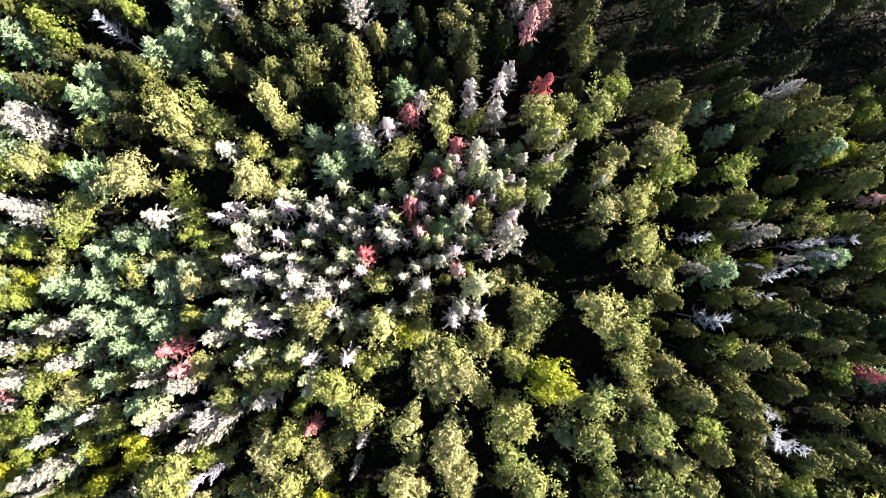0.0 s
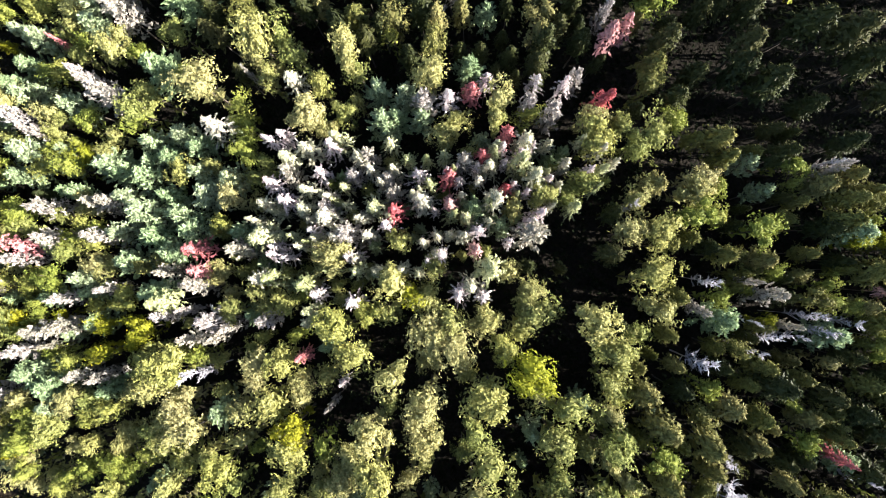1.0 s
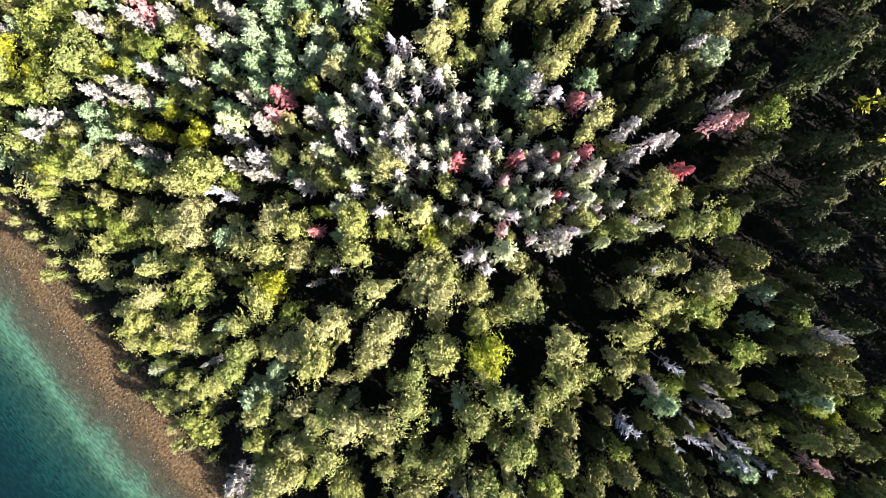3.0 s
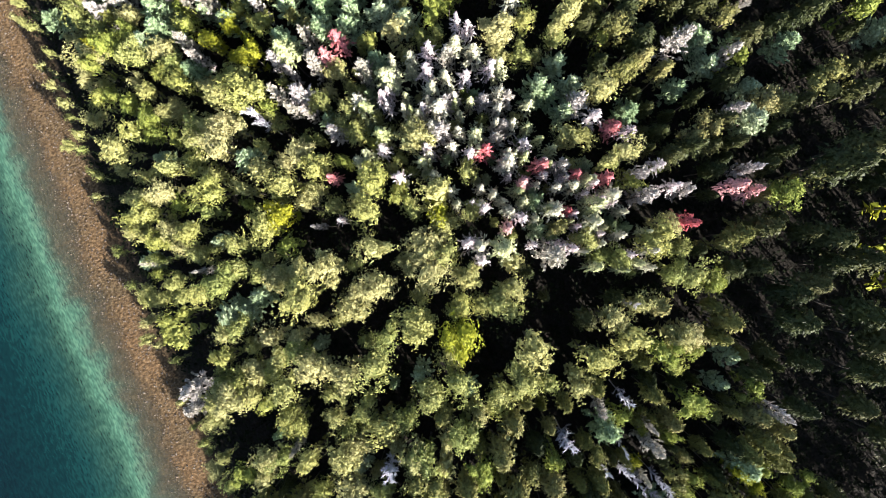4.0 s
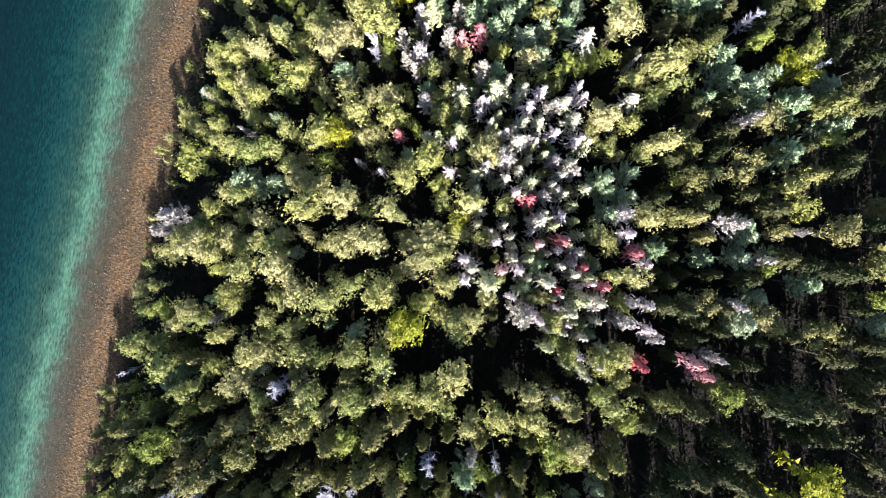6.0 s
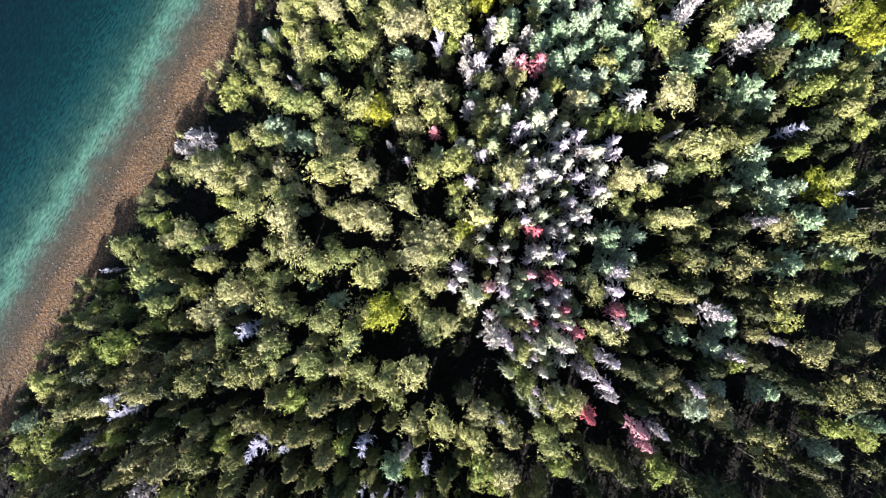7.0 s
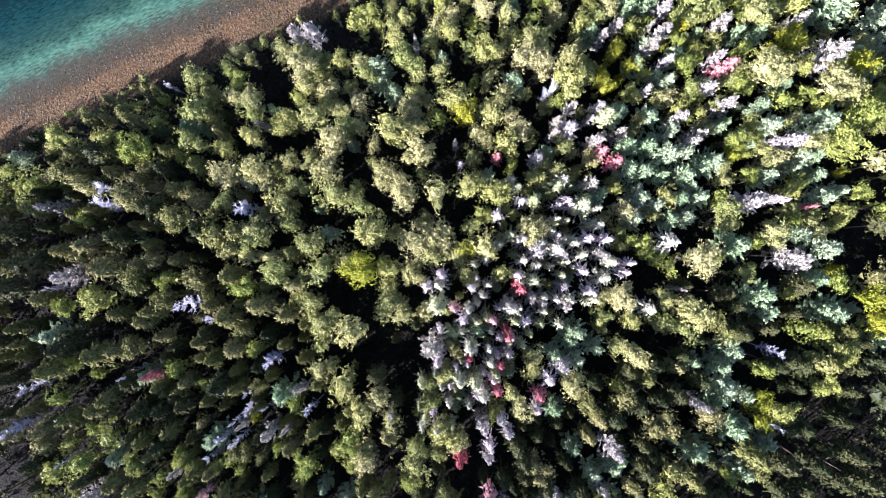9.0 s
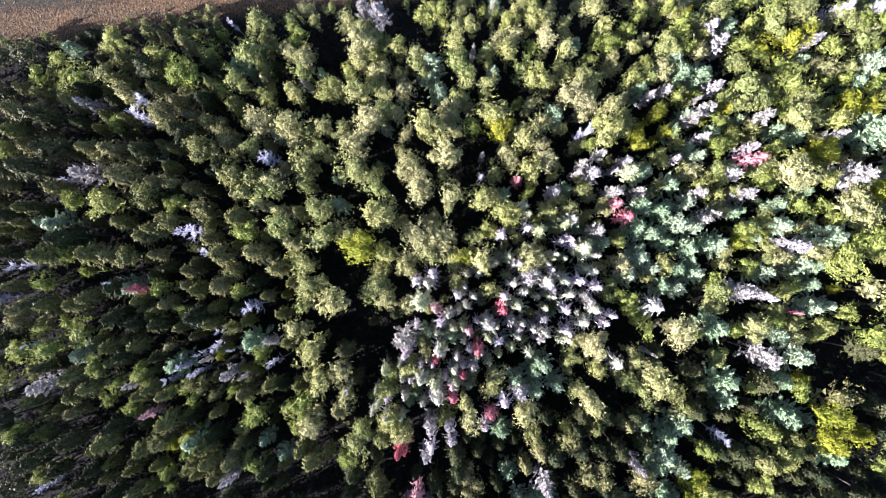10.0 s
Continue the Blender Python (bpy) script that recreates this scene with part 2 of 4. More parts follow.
def spire_crown(branches, per_branch, leaf=0.2, low=1.2, fat=0.75, inner=120, ragged=0.24):
    """A conifer's crown: drooping branches in a spiral, each a row of needle sprays; ragged ones have branches of uneven length."""
    at = []
    for i in range(branches):
        u = (i + rng.random()) / branches
        reach = (1 - u) ** fat * rng.uniform(0.92 - ragged, 0.92 + ragged) + 0.05
        angle = i * 2.39996 + rng.normal(0, 0.3)
        way = np.array([math.cos(angle), math.sin(angle), 0.0])
        s = np.sqrt(rng.uniform(0.03, 1.0, (per_branch, 1)))
        base = low + (6.0 - low) * u
        side = np.cross(way, [0, 0, 1.0])
        spread = rng.normal(0, 0.1 - 0.07 * ragged, (per_branch, 1)) * (1.3 - s)
        centres = way * reach * s + side * spread + np.array([0, 0, 1.0]) * (base + 0.22 * reach * s - 0.38 * reach * s**2 + rng.normal(0, 0.03, (per_branch, 1)))
        normals = np.array([0, 0, 0.6]) + 0.9 * way + 0.5 * rng.normal(size=(per_branch, 3))
        at.append((centres, normals, way + side * spread * 5 + 0.3 * rng.normal(size=(per_branch, 3))))
    centres, normals, along = (np.concatenate(a) for a in zip(*at))
    u, turn = rng.random(inner) ** 1.4, rng.uniform(0, 6.28, inner)
    reach = 0.55 * (1 - u) ** fat
    heart = np.column_stack([reach * np.cos(turn), reach * np.sin(turn), low + (6.0 - low) * u * 0.93])
    out = np.column_stack([np.cos(turn), np.sin(turn), np.full(inner, 0.3)])
    return joined([leaves(centres, normals, leaf, leaf * 0.55, along), leaves(heart, out + 0.2 * rng.normal(size=(inner, 3)), 0.4, 0.34)])


def feathery_crown(boughs, per_bough):
    """A ragged crown of many upswept boughs, each a plume of long needles."""
    at = []
    for i in range(boughs):
        u = (i + rng.random()) / boughs
        reach = ((1 - u**1.5) ** 0.7 + 0.08) * rng.uniform(0.6, 1.25)
        angle = i * 2.39996 + rng.normal(0, 0.35)
        way = np.array([math.cos(angle), math.sin(angle), 0.0])
        side = np.cross(way, [0, 0, 1.0])
        s = rng.uniform(0.15, 1.0, (per_bough, 1)) ** 0.6
        puff = rng.normal(0, 1.0, (per_bough, 3)) * 0.13 * (1.25 - s)
        centres = way * reach * s + np.array([0, 0, 1.0]) * (1.9 + 3.6 * u + 0.5 * reach * s**2) + puff
        along = way + np.array([0, 0, 0.8]) + 0.6 * rng.normal(size=(per_bough, 3))
        at.append((centres, rng.normal(size=(per_bough, 3)) + [0, 0, 0.7] + side * 0.2, along))
    centres, normals, along = (np.concatenate(a) for a in zip(*at))
    return leaves(centres, normals, 0.22, 0.12, along)


def trunk_of(limbs=6, height=5.6):
    """A bent, tapering trunk with a few rising limbs."""
    z = np.linspace(-0.05, height, 7)
    bend = np.cumsum(rng.normal(0, 0.03, (7, 2)), 0)
    spine = np.column_stack([bend, z])
    pieces = [tube(spine, np.linspace(0.07, 0.012, 7), 5)]
    for i in range(limbs):
        u = rng.uniform(0.4, 0.85)
        start = np.array([np.interp(u * height, z, spine[:, k]) for k in range(3)])
        a = i * 2.4 + rng.normal(0, 0.3)
        reach = 0.75 * (1.1 - u)
        s = np.linspace(0, 1, 4)[:, None]
        way = np.array([math.cos(a), math.sin(a), 0.0])
        pieces.append(tube(start + way * reach * s + np.array([0, 0, 0.7]) * reach * s**1.4, np.linspace(0.028, 0.006, 4), 3))
    return joined(pieces)


def bare_limbs(limbs, twigs):
    """The crown of a dead tree: crooked limbs that fork into twigs."""
    pieces = []
    for i in range(limbs):
        u = rng.uniform(0.35, 1.0)
        a = i * 2.39996 + rng.normal(0, 0.4)
        way = np.array([math.cos(a), math.sin(a), 0.0])
        reach = (1.15 - 0.75 * u) * rng.uniform(0.7, 1.15)
        start = np.array([0, 0, 5.7 * u])
        s = np.linspace(0, 1, 5)[:, None]
        crook = np.cumsum(rng.normal(0, 0.05, (5, 3)), 0)
        line = start + way * reach * s + np.array([0, 0, 0.55 * reach]) * s**1.5 + crook * s
        pieces.append(tube(line, np.linspace(0.05, 0.016, 5), 4))
        for _ in range(twigs):
            k = rng.integers(1, 5)
            b = a + rng.normal(0, 0.9)
            tip = line[k] + np.array([math.cos(b), math.sin(b), rng.uniform(0.0, 0.7)]) * rng.uniform(0.15, 0.4)
            pieces.append(tube([line[k], (line[k] + tip) / 2 + rng.normal(0, 0.02, 3), tip], [0.022, 0.017, 0.01], 3))
    return joined(pieces)


def tree_kind(name, crowns, leaf, bark, label, category):
    """One tree of the kind for each crown: an Empty at the root, with a trunk and a crown."""
    made = []
    for crown in crowns:
        root = tagged(new(name), label, category, "trees of the lakeside wood")
        for part_name, data, material in (("trunk", trunk_of(), bark), ("crown", crown, leaf)):
            ob = new(part_name, mesh_of(part_name, *data, material))
            ob.parent = root
        made.append(root)
    return made


def plant(kind, spots, height):
    """A tree of the kind on each spot (x, y, crown radius); height(r) gives its metres."""
    poses = []
    for x, y, r in spots:
        h = height(r) * rng.uniform(0.93, 1.07) * shore(x, y)
        turn = pose(x, y, ground_height(x, y) - 0.05, rng.normal(0, 1.6), rng.normal(0, 1.6), rng.uniform(0, 360))
        wide = rng.uniform(0.86, 1.16)
        poses.append(turn @ Matrix.Diagonal((r * wide, r / wide, h / 6.0, 1)))
    for i, m in enumerate(poses[len(kind):]):
        copy_thing(kind[i % len(kind)], m)
    for root, m in zip(kind, poses):
        root.matrix_basis = m


# ---- the ground, the beach and the lake ----
def edge(x):
    """Where the wood ends and the gravel begins, as y."""
    x = np.clip(x, -90, 90)
    return -61.8 - 0.075 * x + 0.4 * np.sin(x * 0.11 + 1.0) + 0.2 * np.sin(x * 0.31)


def shore(x, y):
    """How far the wind off the lake stunts the trees near the beach."""
    return float(np.clip(0.5 + 0.5 * (y - edge(x)) / 15, 0.5, 1.0))


def ground_height(x, y):
    out = edge(x) - y
    inland = 0.35 * np.sin(x * 0.09 + 0.4) * np.cos(y * 0.075) + 0.2 * np.sin(x * 0.23 + y * 0.17)
    return float(np.where(out < 0, inland * np.clip(-out / 8, 0, 1), np.where(out < 9, -0.02 * out, -0.18 - np.minimum((out - 9) * 0.13, 7.0))))


far = [-2500, -1200, -600, -300, -200]
xs = np.array(far + list(np.arange(-140, 141, 2.0)) + [-f for f in reversed(far)])
ys = np.array(far + list(np.arange(-140, 141, 2.0)) + [-f for f in reversed(far)])
gx, gy = np.meshgrid(xs, ys, indexing="ij")
gz = np.array([[ground_height(x, y) for y in ys] for x in xs])
i, j = np.meshgrid(np.arange(len(xs) - 1), np.arange(len(ys) - 1), indexing="ij")
nx = len(ys)
quads = np.stack([i * nx + j, (i + 1) * nx + j, (i + 1) * nx + j + 1, i * nx + j + 1], -1).reshape(-1, 4)
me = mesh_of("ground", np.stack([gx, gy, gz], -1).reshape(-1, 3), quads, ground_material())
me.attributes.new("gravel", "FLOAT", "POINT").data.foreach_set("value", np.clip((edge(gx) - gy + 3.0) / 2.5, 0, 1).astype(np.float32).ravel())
tagged(new("ground", me), "forest floor coloured near-black for tree shade, running down to brown gravel", "ground", kind="structure")

cols = np.array([-2500, -900, -300] + list(np.arange(-140, 141, 4.0)) + [300, 900, 2500])
offs = np.array([-1.0, 0.0, 1.0, 2, 3, 4, 5, 6, 7, 8, 10, 12, 15, 20, 28, 40, 80, 300, 2400])
wx, wo = np.meshgrid(cols, offs, indexing="ij")
i, j = np.meshgrid(np.arange(len(cols) - 1), np.arange(len(offs) - 1), indexing="ij")
n = len(offs)
quads = np.stack([i * n + j, i * n + j + 1, (i + 1) * n + j + 1, (i + 1) * n + j], -1).reshape(-1, 4)
me = mesh_of("water", np.stack([wx, edge(wx) - 4.3 - wo, np.full_like(wx, -0.08)], -1).reshape(-1, 3), quads, water_material())
me.attributes.new("offshore", "FLOAT", "POINT").data.foreach_set("value", np.clip(wo / 40, 0, 1).astype(np.float32).ravel())
tagged(new("water", me), "clear lake water, pale green shallows turning deep teal", "lake", kind="structure")


def pebbles(count):
    """Rounded stones on the gravel and under the shallow water, too many to count."""
    corner = np.array([[1, 0, 0], [0, 1, 0], [-1, 0, 0], [0, -1, 0], [0, 0, 0.6], [0, 0, -0.6]], float)
    sides = np.array([[0, 1, 4], [1, 2, 4], [2, 3, 4], [3, 0, 4], [1, 0, 5], [2, 1, 5], [3, 2, 5], [0, 3, 5]])
    x = rng.uniform(-110, 110, count)
    y = edge(x) - rng.uniform(-0.5, 9.2, count)
    size = 0.06 + 0.16 * rng.random(count) ** 4
    verts = corner[None] * size[:, None, None] * rng.uniform(0.6, 1.4, (count, 6, 3))
    a = rng.uniform(0, 6.28, count)
    c, s = np.cos(a)[:, None], np.sin(a)[:, None]
    z = np.array([ground_height(p, q) for p, q in zip(x, y)])
    spun = np.stack([verts[..., 0] * c - verts[..., 1] * s + x[:, None], verts[..., 0] * s + verts[..., 1] * c + y[:, None], verts[..., 2] + z[:, None] + 0.02], -1)
    faces = (sides[None] + 6 * np.arange(count)[:, None, None]).reshape(-1, 3)
    me = mesh_of("beach_stones", spun.reshape(-1, 3), faces, stone_material())
    tagged(new("beach_stones", me), "small brown and grey stones strewn over the gravel beach", "stones", kind="stuff")


pebbles(11000)

# ---- where the trees stand: x, y and crown radius, patch by patch ----
TAN_A = [
    (-69.7, -39.1, 2.0), (-77.4, -36.3, 1.8), (-79.6, -34.9, 1.8), (-81.8, -33.7, 1.6), (-79.1, -32.0, 1.8), (-74.1, -32.0, 1.8), (-73.4, -28.8, 1.6), (-77.2, -28.3, 1.4),
    (-66.1, -26.7, 2.2), (-67.2, -23.8, 1.8), (-69.2, -20.4, 2.0), (-72.9, -19.2, 2.0), (-71.8, -4.1, 2.4), (-73.8, -1.1, 1.9), (-72.6, 3.2, 2.4), (-48.0, -47.1, 1.5),
    (-49.7, -46.0, 1.5), (-48.6, -44.4, 1.4), (-57.2, -42.2, 1.8), (-53.3, -41.2, 1.6), (-61.7, -39.3, 1.4), (-46.9, -37.7, 1.8), (-64.9, -37.5, 2.0), (-59.9, -36.4, 1.6),
    (-52.4, -35.0, 1.4), (-44.5, -33.7, 1.5), (-65.5, -30.7, 1.8), (-57.5, -28.1, 2.5), (-55.2, -27.1, 1.4), (-54.2, -26.1, 1.2), (-60.6, -25.6, 1.8), (-57.5, -25.2, 1.8)
]
TAN_B = [
    (-65.0, -23.4, 1.6), (-65.4, -21.1, 2.0), (-51.5, -15.0, 1.4), (-51.6, -13.0, 1.2), (-62.8, -11.5, 2.7), (-55.1, -10.7, 1.1), (-55.3, 0.2, 0.9), (-58.1, 0.5, 1.2),
    (-64.3, 2.7, 1.8), (-47.4, 4.8, 1.3), (-47.5, 6.1, 1.8), (-52.3, 14.3, 1.8), (-63.4, 29.0, 2.0), (-49.4, 37.5, 2.3), (-54.7, 41.1, 1.6), (-23.4, -51.2, 1.8),
    (-25.0, -49.6, 1.6), (-22.8, -49.3, 1.7), (-24.4, -47.2, 1.8), (-35.4, -47.0, 2.2), (-43.7, -43.6, 1.2), (-36.3, -43.2, 1.4), (-25.6, -41.7, 1.8), (-37.3, -38.2, 1.2),
    (-41.3, -38.2, 1.2), (-23.3, -36.7, 2.1), (-27.7, -36.2, 1.6), (-37.1, -36.2, 1.2), (-25.1, -35.5, 1.5), (-42.6, -33.2, 1.5), (-31.6, -32.6, 1.6), (-27.6, -32.3, 2.1)
]
TAN_C = [
    (-30.4, -29.3, 2.0), (-34.4, -28.4, 2.0), (-23.1, -28.2, 1.6), (-32.7, -26.5, 1.6), (-36.8, -26.4, 1.6), (-22.1, -24.7, 1.3), (-34.1, -24.6, 2.6), (-41.5, -14.3, 0.9),
    (-30.6, -11.4, 1.3), (-31.6, -1.9, 1.8), (-39.5, 0.9, 1.5), (-38.8, 11.7, 2.5), (-24.5, 11.8, 2.0), (-24.3, 16.4, 1.6), (-33.8, 20.1, 2.3), (-22.1, 20.9, 2.1),
    (-37.0, 23.1, 1.6), (-24.2, 24.9, 1.8), (-42.9, 34.4, 1.6), (-28.7, 36.5, 2.0), (-32.0, 45.5, 2.3), (-41.7, 45.9, 2.1), (-31.8, 48.1, 2.1), (-24.3, 51.4, 2.0),
    (-12.7, -52.8, 1.7), (-10.4, -45.5, 1.8), (-21.0, -44.0, 1.6), (-19.4, -41.2, 1.6), (-6.9, -33.6, 1.6), (-21.0, -32.2, 1.6), (-14.6, -32.0, 2.3), (-2.8, -30.7, 2.5)
]
TAN_D = [
    (-4.8, -25.9, 2.2), (-15.7, -25.3, 1.6), (-18.4, -25.1, 2.0), (-21.3, -21.6, 1.8), (-19.0, -20.8, 1.8), (-9.3, -17.2, 2.1), (-12.7, -14.5, 2.3), (-21.3, -13.9, 1.6),
    (-1.0, -11.9, 2.2), (-7.7, -5.9, 2.5), (-5.2, 16.1, 1.6), (-10.1, 21.3, 2.0), (-14.0, 23.3, 1.6), (-10.2, 25.6, 1.8), (-11.3, 29.1, 1.5), (-18.0, 29.7, 1.8),
    (-20.4, 34.2, 2.0), (-21.5, 37.5, 1.8), (-16.8, 39.7, 1.5), (-18.5, 41.3, 2.0), (-21.1, 45.4, 1.8), (-21.5, 48.9, 2.0), (-13.1, 50.8, 2.1), (-6.7, 53.5, 2.0),
    (-15.0, 55.2, 1.8), (-7.5, 57.1, 2.0), (-17.0, 58.6, 1.1), (-8.2, 60.4, 2.0), (-12.2, 61.8, 1.8), (-9.4, 64.2, 1.5), (0.3, -47.0, 1.5), (4.4, -46.4, 1.8)
]
TAN_E = [
    (3.1, -45.1, 1.1), (6.1, -44.8, 1.6), (3.8, -42.9, 1.6), (0.3, -42.6, 1.3), (12.5, -41.4, 1.6), (19.7, -41.3, 1.6), (14.2, -41.3, 1.6), (1.0, -39.0, 1.8),
    (21.9, -36.8, 2.3), (7.5, -35.0, 2.3), (21.0, -34.2, 1.8), (19.6, -31.8, 1.3), (19.7, -29.0, 2.0), (3.6, -28.0, 1.1), (2.1, -25.5, 2.0), (0.9, -23.2, 1.8),
    (0.9, -19.4, 2.3), (8.9, -17.0, 2.6), (5.1, -15.8, 1.1), (14.2, -14.7, 2.0), (3.1, -13.2, 2.5), (8.4, -11.1, 1.8), (5.6, -8.6, 1.8), (10.3, -7.6, 1.6),
    (18.9, -4.0, 2.3), (4.6, 6.9, 1.3), (12.5, 18.3, 2.1), (11.5, 21.7, 1.6), (1.6, 35.3, 1.8), (1.6, 41.6, 2.0), (3.1, 43.5, 2.0), (4.6, 47.2, 1.5)
]
TAN_F = [
    (3.8, 49.9, 2.0), (4.7, 61.3, 1.6), (24.6, -48.2, 1.1), (38.4, -45.3, 1.5), (25.3, -42.1, 1.6), (30.6, -41.9, 1.8), (42.5, -40.7, 2.3), (26.3, -37.8, 2.0),
    (42.9, -30.7, 1.6), (41.4, -29.2, 1.5), (39.8, -24.4, 1.8), (39.2, -22.1, 1.5), (26.1, -22.0, 1.6), (37.4, -16.0, 2.1), (38.8, -2.8, 1.3), (23.7, 2.5, 2.1),
    (38.6, 7.4, 1.1), (24.0, 9.7, 2.1), (27.2, 15.5, 1.8), (27.6, 17.7, 1.8), (51.9, -32.8, 2.3), (45.9, -24.3, 1.8), (58.6, -4.4, 1.2), (61.1, -0.3, 1.4),
    (47.0, 5.9, 1.4)
]
TAN = TAN_A + TAN_B + TAN_C + TAN_D + TAN_E + TAN_F
OLIVE_A = [
    (-72.3, -29.9, 1.2), (-49.9, -43.4, 1.2), (-57.5, -31.9, 1.6), (-47.5, -15.0, 1.4), (-46.1, -14.7, 1.1), (-60.0, -14.2, 1.5), (-56.9, -13.3, 1.4), (-50.9, -0.4, 1.2),
    (-57.1, 2.7, 1.2), (-58.6, 2.8, 1.6), (-46.2, 9.1, 1.6), (-57.6, 11.7, 1.1), (-60.1, 13.9, 1.4), (-59.7, 16.2, 1.5), (-45.5, 18.5, 1.5), (-56.1, 34.3, 1.8),
    (-56.5, 47.0, 3.1), (-26.6, -46.1, 1.5), (-29.1, -39.9, 1.8), (-31.3, -35.5, 1.6), (-33.2, -34.9, 1.4), (-27.5, -16.1, 1.5), (-23.3, -14.4, 1.3), (-25.4, -12.9, 1.6),
    (-35.9, 1.6, 1.1), (-22.1, 11.2, 1.3), (-31.5, 15.4, 1.5), (-34.0, 17.0, 1.3), (-31.1, 17.4, 0.9), (-28.4, 19.4, 1.6), (-31.1, 20.6, 1.6), (-33.3, 24.7, 1.3)
]
OLIVE_B = [
    (-37.7, 25.3, 1.6), (-39.4, 25.8, 2.0), (-28.9, 26.1, 1.5), (-27.9, 27.2, 1.5), (-30.1, 30.5, 1.8), (-25.1, 31.4, 2.1), (-24.5, 40.0, 1.1), (-27.8, 41.0, 1.3),
    (-10.5, -57.1, 1.1), (-17.9, -48.9, 1.1), (-14.2, -48.3, 1.2), (-3.5, -45.2, 1.6), (-17.2, -44.0, 1.3), (-3.3, -42.5, 1.6), (-10.7, -40.8, 2.0), (-10.5, -38.6, 1.6),
    (-13.6, -36.7, 1.5), (-9.2, -35.3, 1.6), (-6.6, -31.2, 1.8), (-3.7, -23.0, 1.1), (-16.0, -22.5, 1.3), (-4.0, -18.6, 2.0), (-0.5, -15.4, 1.6), (-14.1, -11.1, 1.1),
    (-6.5, -10.8, 1.5), (-2.4, -8.1, 2.0), (-16.3, -5.8, 2.1), (-2.2, -3.4, 1.6), (-8.9, -1.2, 1.5), (-20.2, 13.6, 1.5), (-5.9, 13.8, 1.5), (-19.2, 15.8, 0.9)
]
OLIVE_C = [
    (-20.5, 19.9, 1.6), (-0.9, 20.1, 2.0), (-18.6, 26.3, 1.5), (-22.0, 26.6, 1.8), (-7.3, 26.7, 1.3), (-0.8, 26.8, 1.5), (-16.9, 27.7, 1.8), (-13.9, 29.5, 2.0),
    (-21.9, 30.5, 1.6), (-8.0, 30.8, 1.5), (-2.7, 33.8, 1.3), (-16.5, 36.2, 1.5), (-10.5, 42.4, 1.5), (-7.3, 44.4, 1.8), (-7.1, 49.9, 1.5), (-18.7, 58.9, 1.6),
    (15.4, -58.2, 1.3), (19.1, -57.1, 1.3), (14.4, -56.0, 1.1), (8.4, -53.8, 1.7), (5.4, -50.7, 2.0), (19.1, -49.6, 1.5), (2.9, -48.7, 1.3), (6.3, -48.1, 2.3),
    (16.7, -47.5, 1.6), (17.7, -45.9, 1.6), (7.6, -38.9, 2.0), (3.8, -38.5, 1.5), (4.9, -35.7, 2.0), (2.3, -35.5, 1.6), (15.5, -35.3, 1.6), (18.1, -34.9, 1.3)
]
OLIVE_D = [
    (12.4, -33.3, 1.6), (1.3, -31.7, 1.3), (16.0, -30.6, 1.8), (10.2, -30.4, 2.0), (7.5, -26.5, 1.1), (10.2, -25.9, 2.5), (20.4, -25.3, 1.8), (7.6, -22.3, 1.8),
    (18.5, -21.0, 2.0), (17.9, -17.2, 2.1), (1.2, -10.3, 2.1), (11.5, -5.3, 2.3), (10.4, -2.8, 1.6), (6.9, -1.7, 1.5), (20.8, 8.1, 1.8), (7.7, 9.9, 1.8),
    (12.4, 10.4, 1.5), (21.0, 12.3, 1.6), (12.6, 12.6, 1.6), (0.1, 17.6, 1.3), (18.4, 19.2, 1.6), (21.0, 20.8, 2.0), (16.1, 21.2, 1.5), (0.8, 24.4, 1.1),
    (3.5, 26.6, 1.8), (18.3, 27.3, 1.6), (3.4, 29.4, 2.0), (10.7, 29.6, 1.1), (18.3, 30.0, 2.0), (7.6, 31.0, 1.6), (4.7, 32.2, 1.5), (1.6, 32.2, 1.8)
]
OLIVE_E = [
    (18.2, 33.1, 2.0), (5.2, 36.1, 1.5), (15.0, 36.5, 1.1), (10.7, 38.5, 1.5), (10.8, 41.9, 1.3), (14.9, 44.3, 1.5), (1.8, 52.7, 1.1), (3.4, 55.4, 1.5),
    (41.2, -61.9, 1.0), (34.0, -60.5, 1.0), (33.0, -56.5, 1.5), (24.3, -56.3, 1.9), (23.5, -55.2, 1.3), (36.8, -53.9, 1.5), (42.5, -50.0, 1.8), (25.6, -49.6, 2.3),
    (32.7, -49.3, 1.5), (33.5, -46.8, 1.5), (28.6, -45.0, 1.8), (41.0, -44.4, 1.5), (35.5, -43.5, 1.8), (38.5, -39.5, 1.5), (33.3, -38.6, 1.5), (39.9, -37.6, 2.3),
    (32.7, -35.5, 2.0), (36.1, -34.1, 2.3), (28.5, -33.6, 1.6), (34.2, -31.6, 2.0), (34.2, -29.6, 2.0), (24.2, -29.4, 1.1), (30.1, -27.9, 2.5), (38.1, -27.9, 1.1)
]
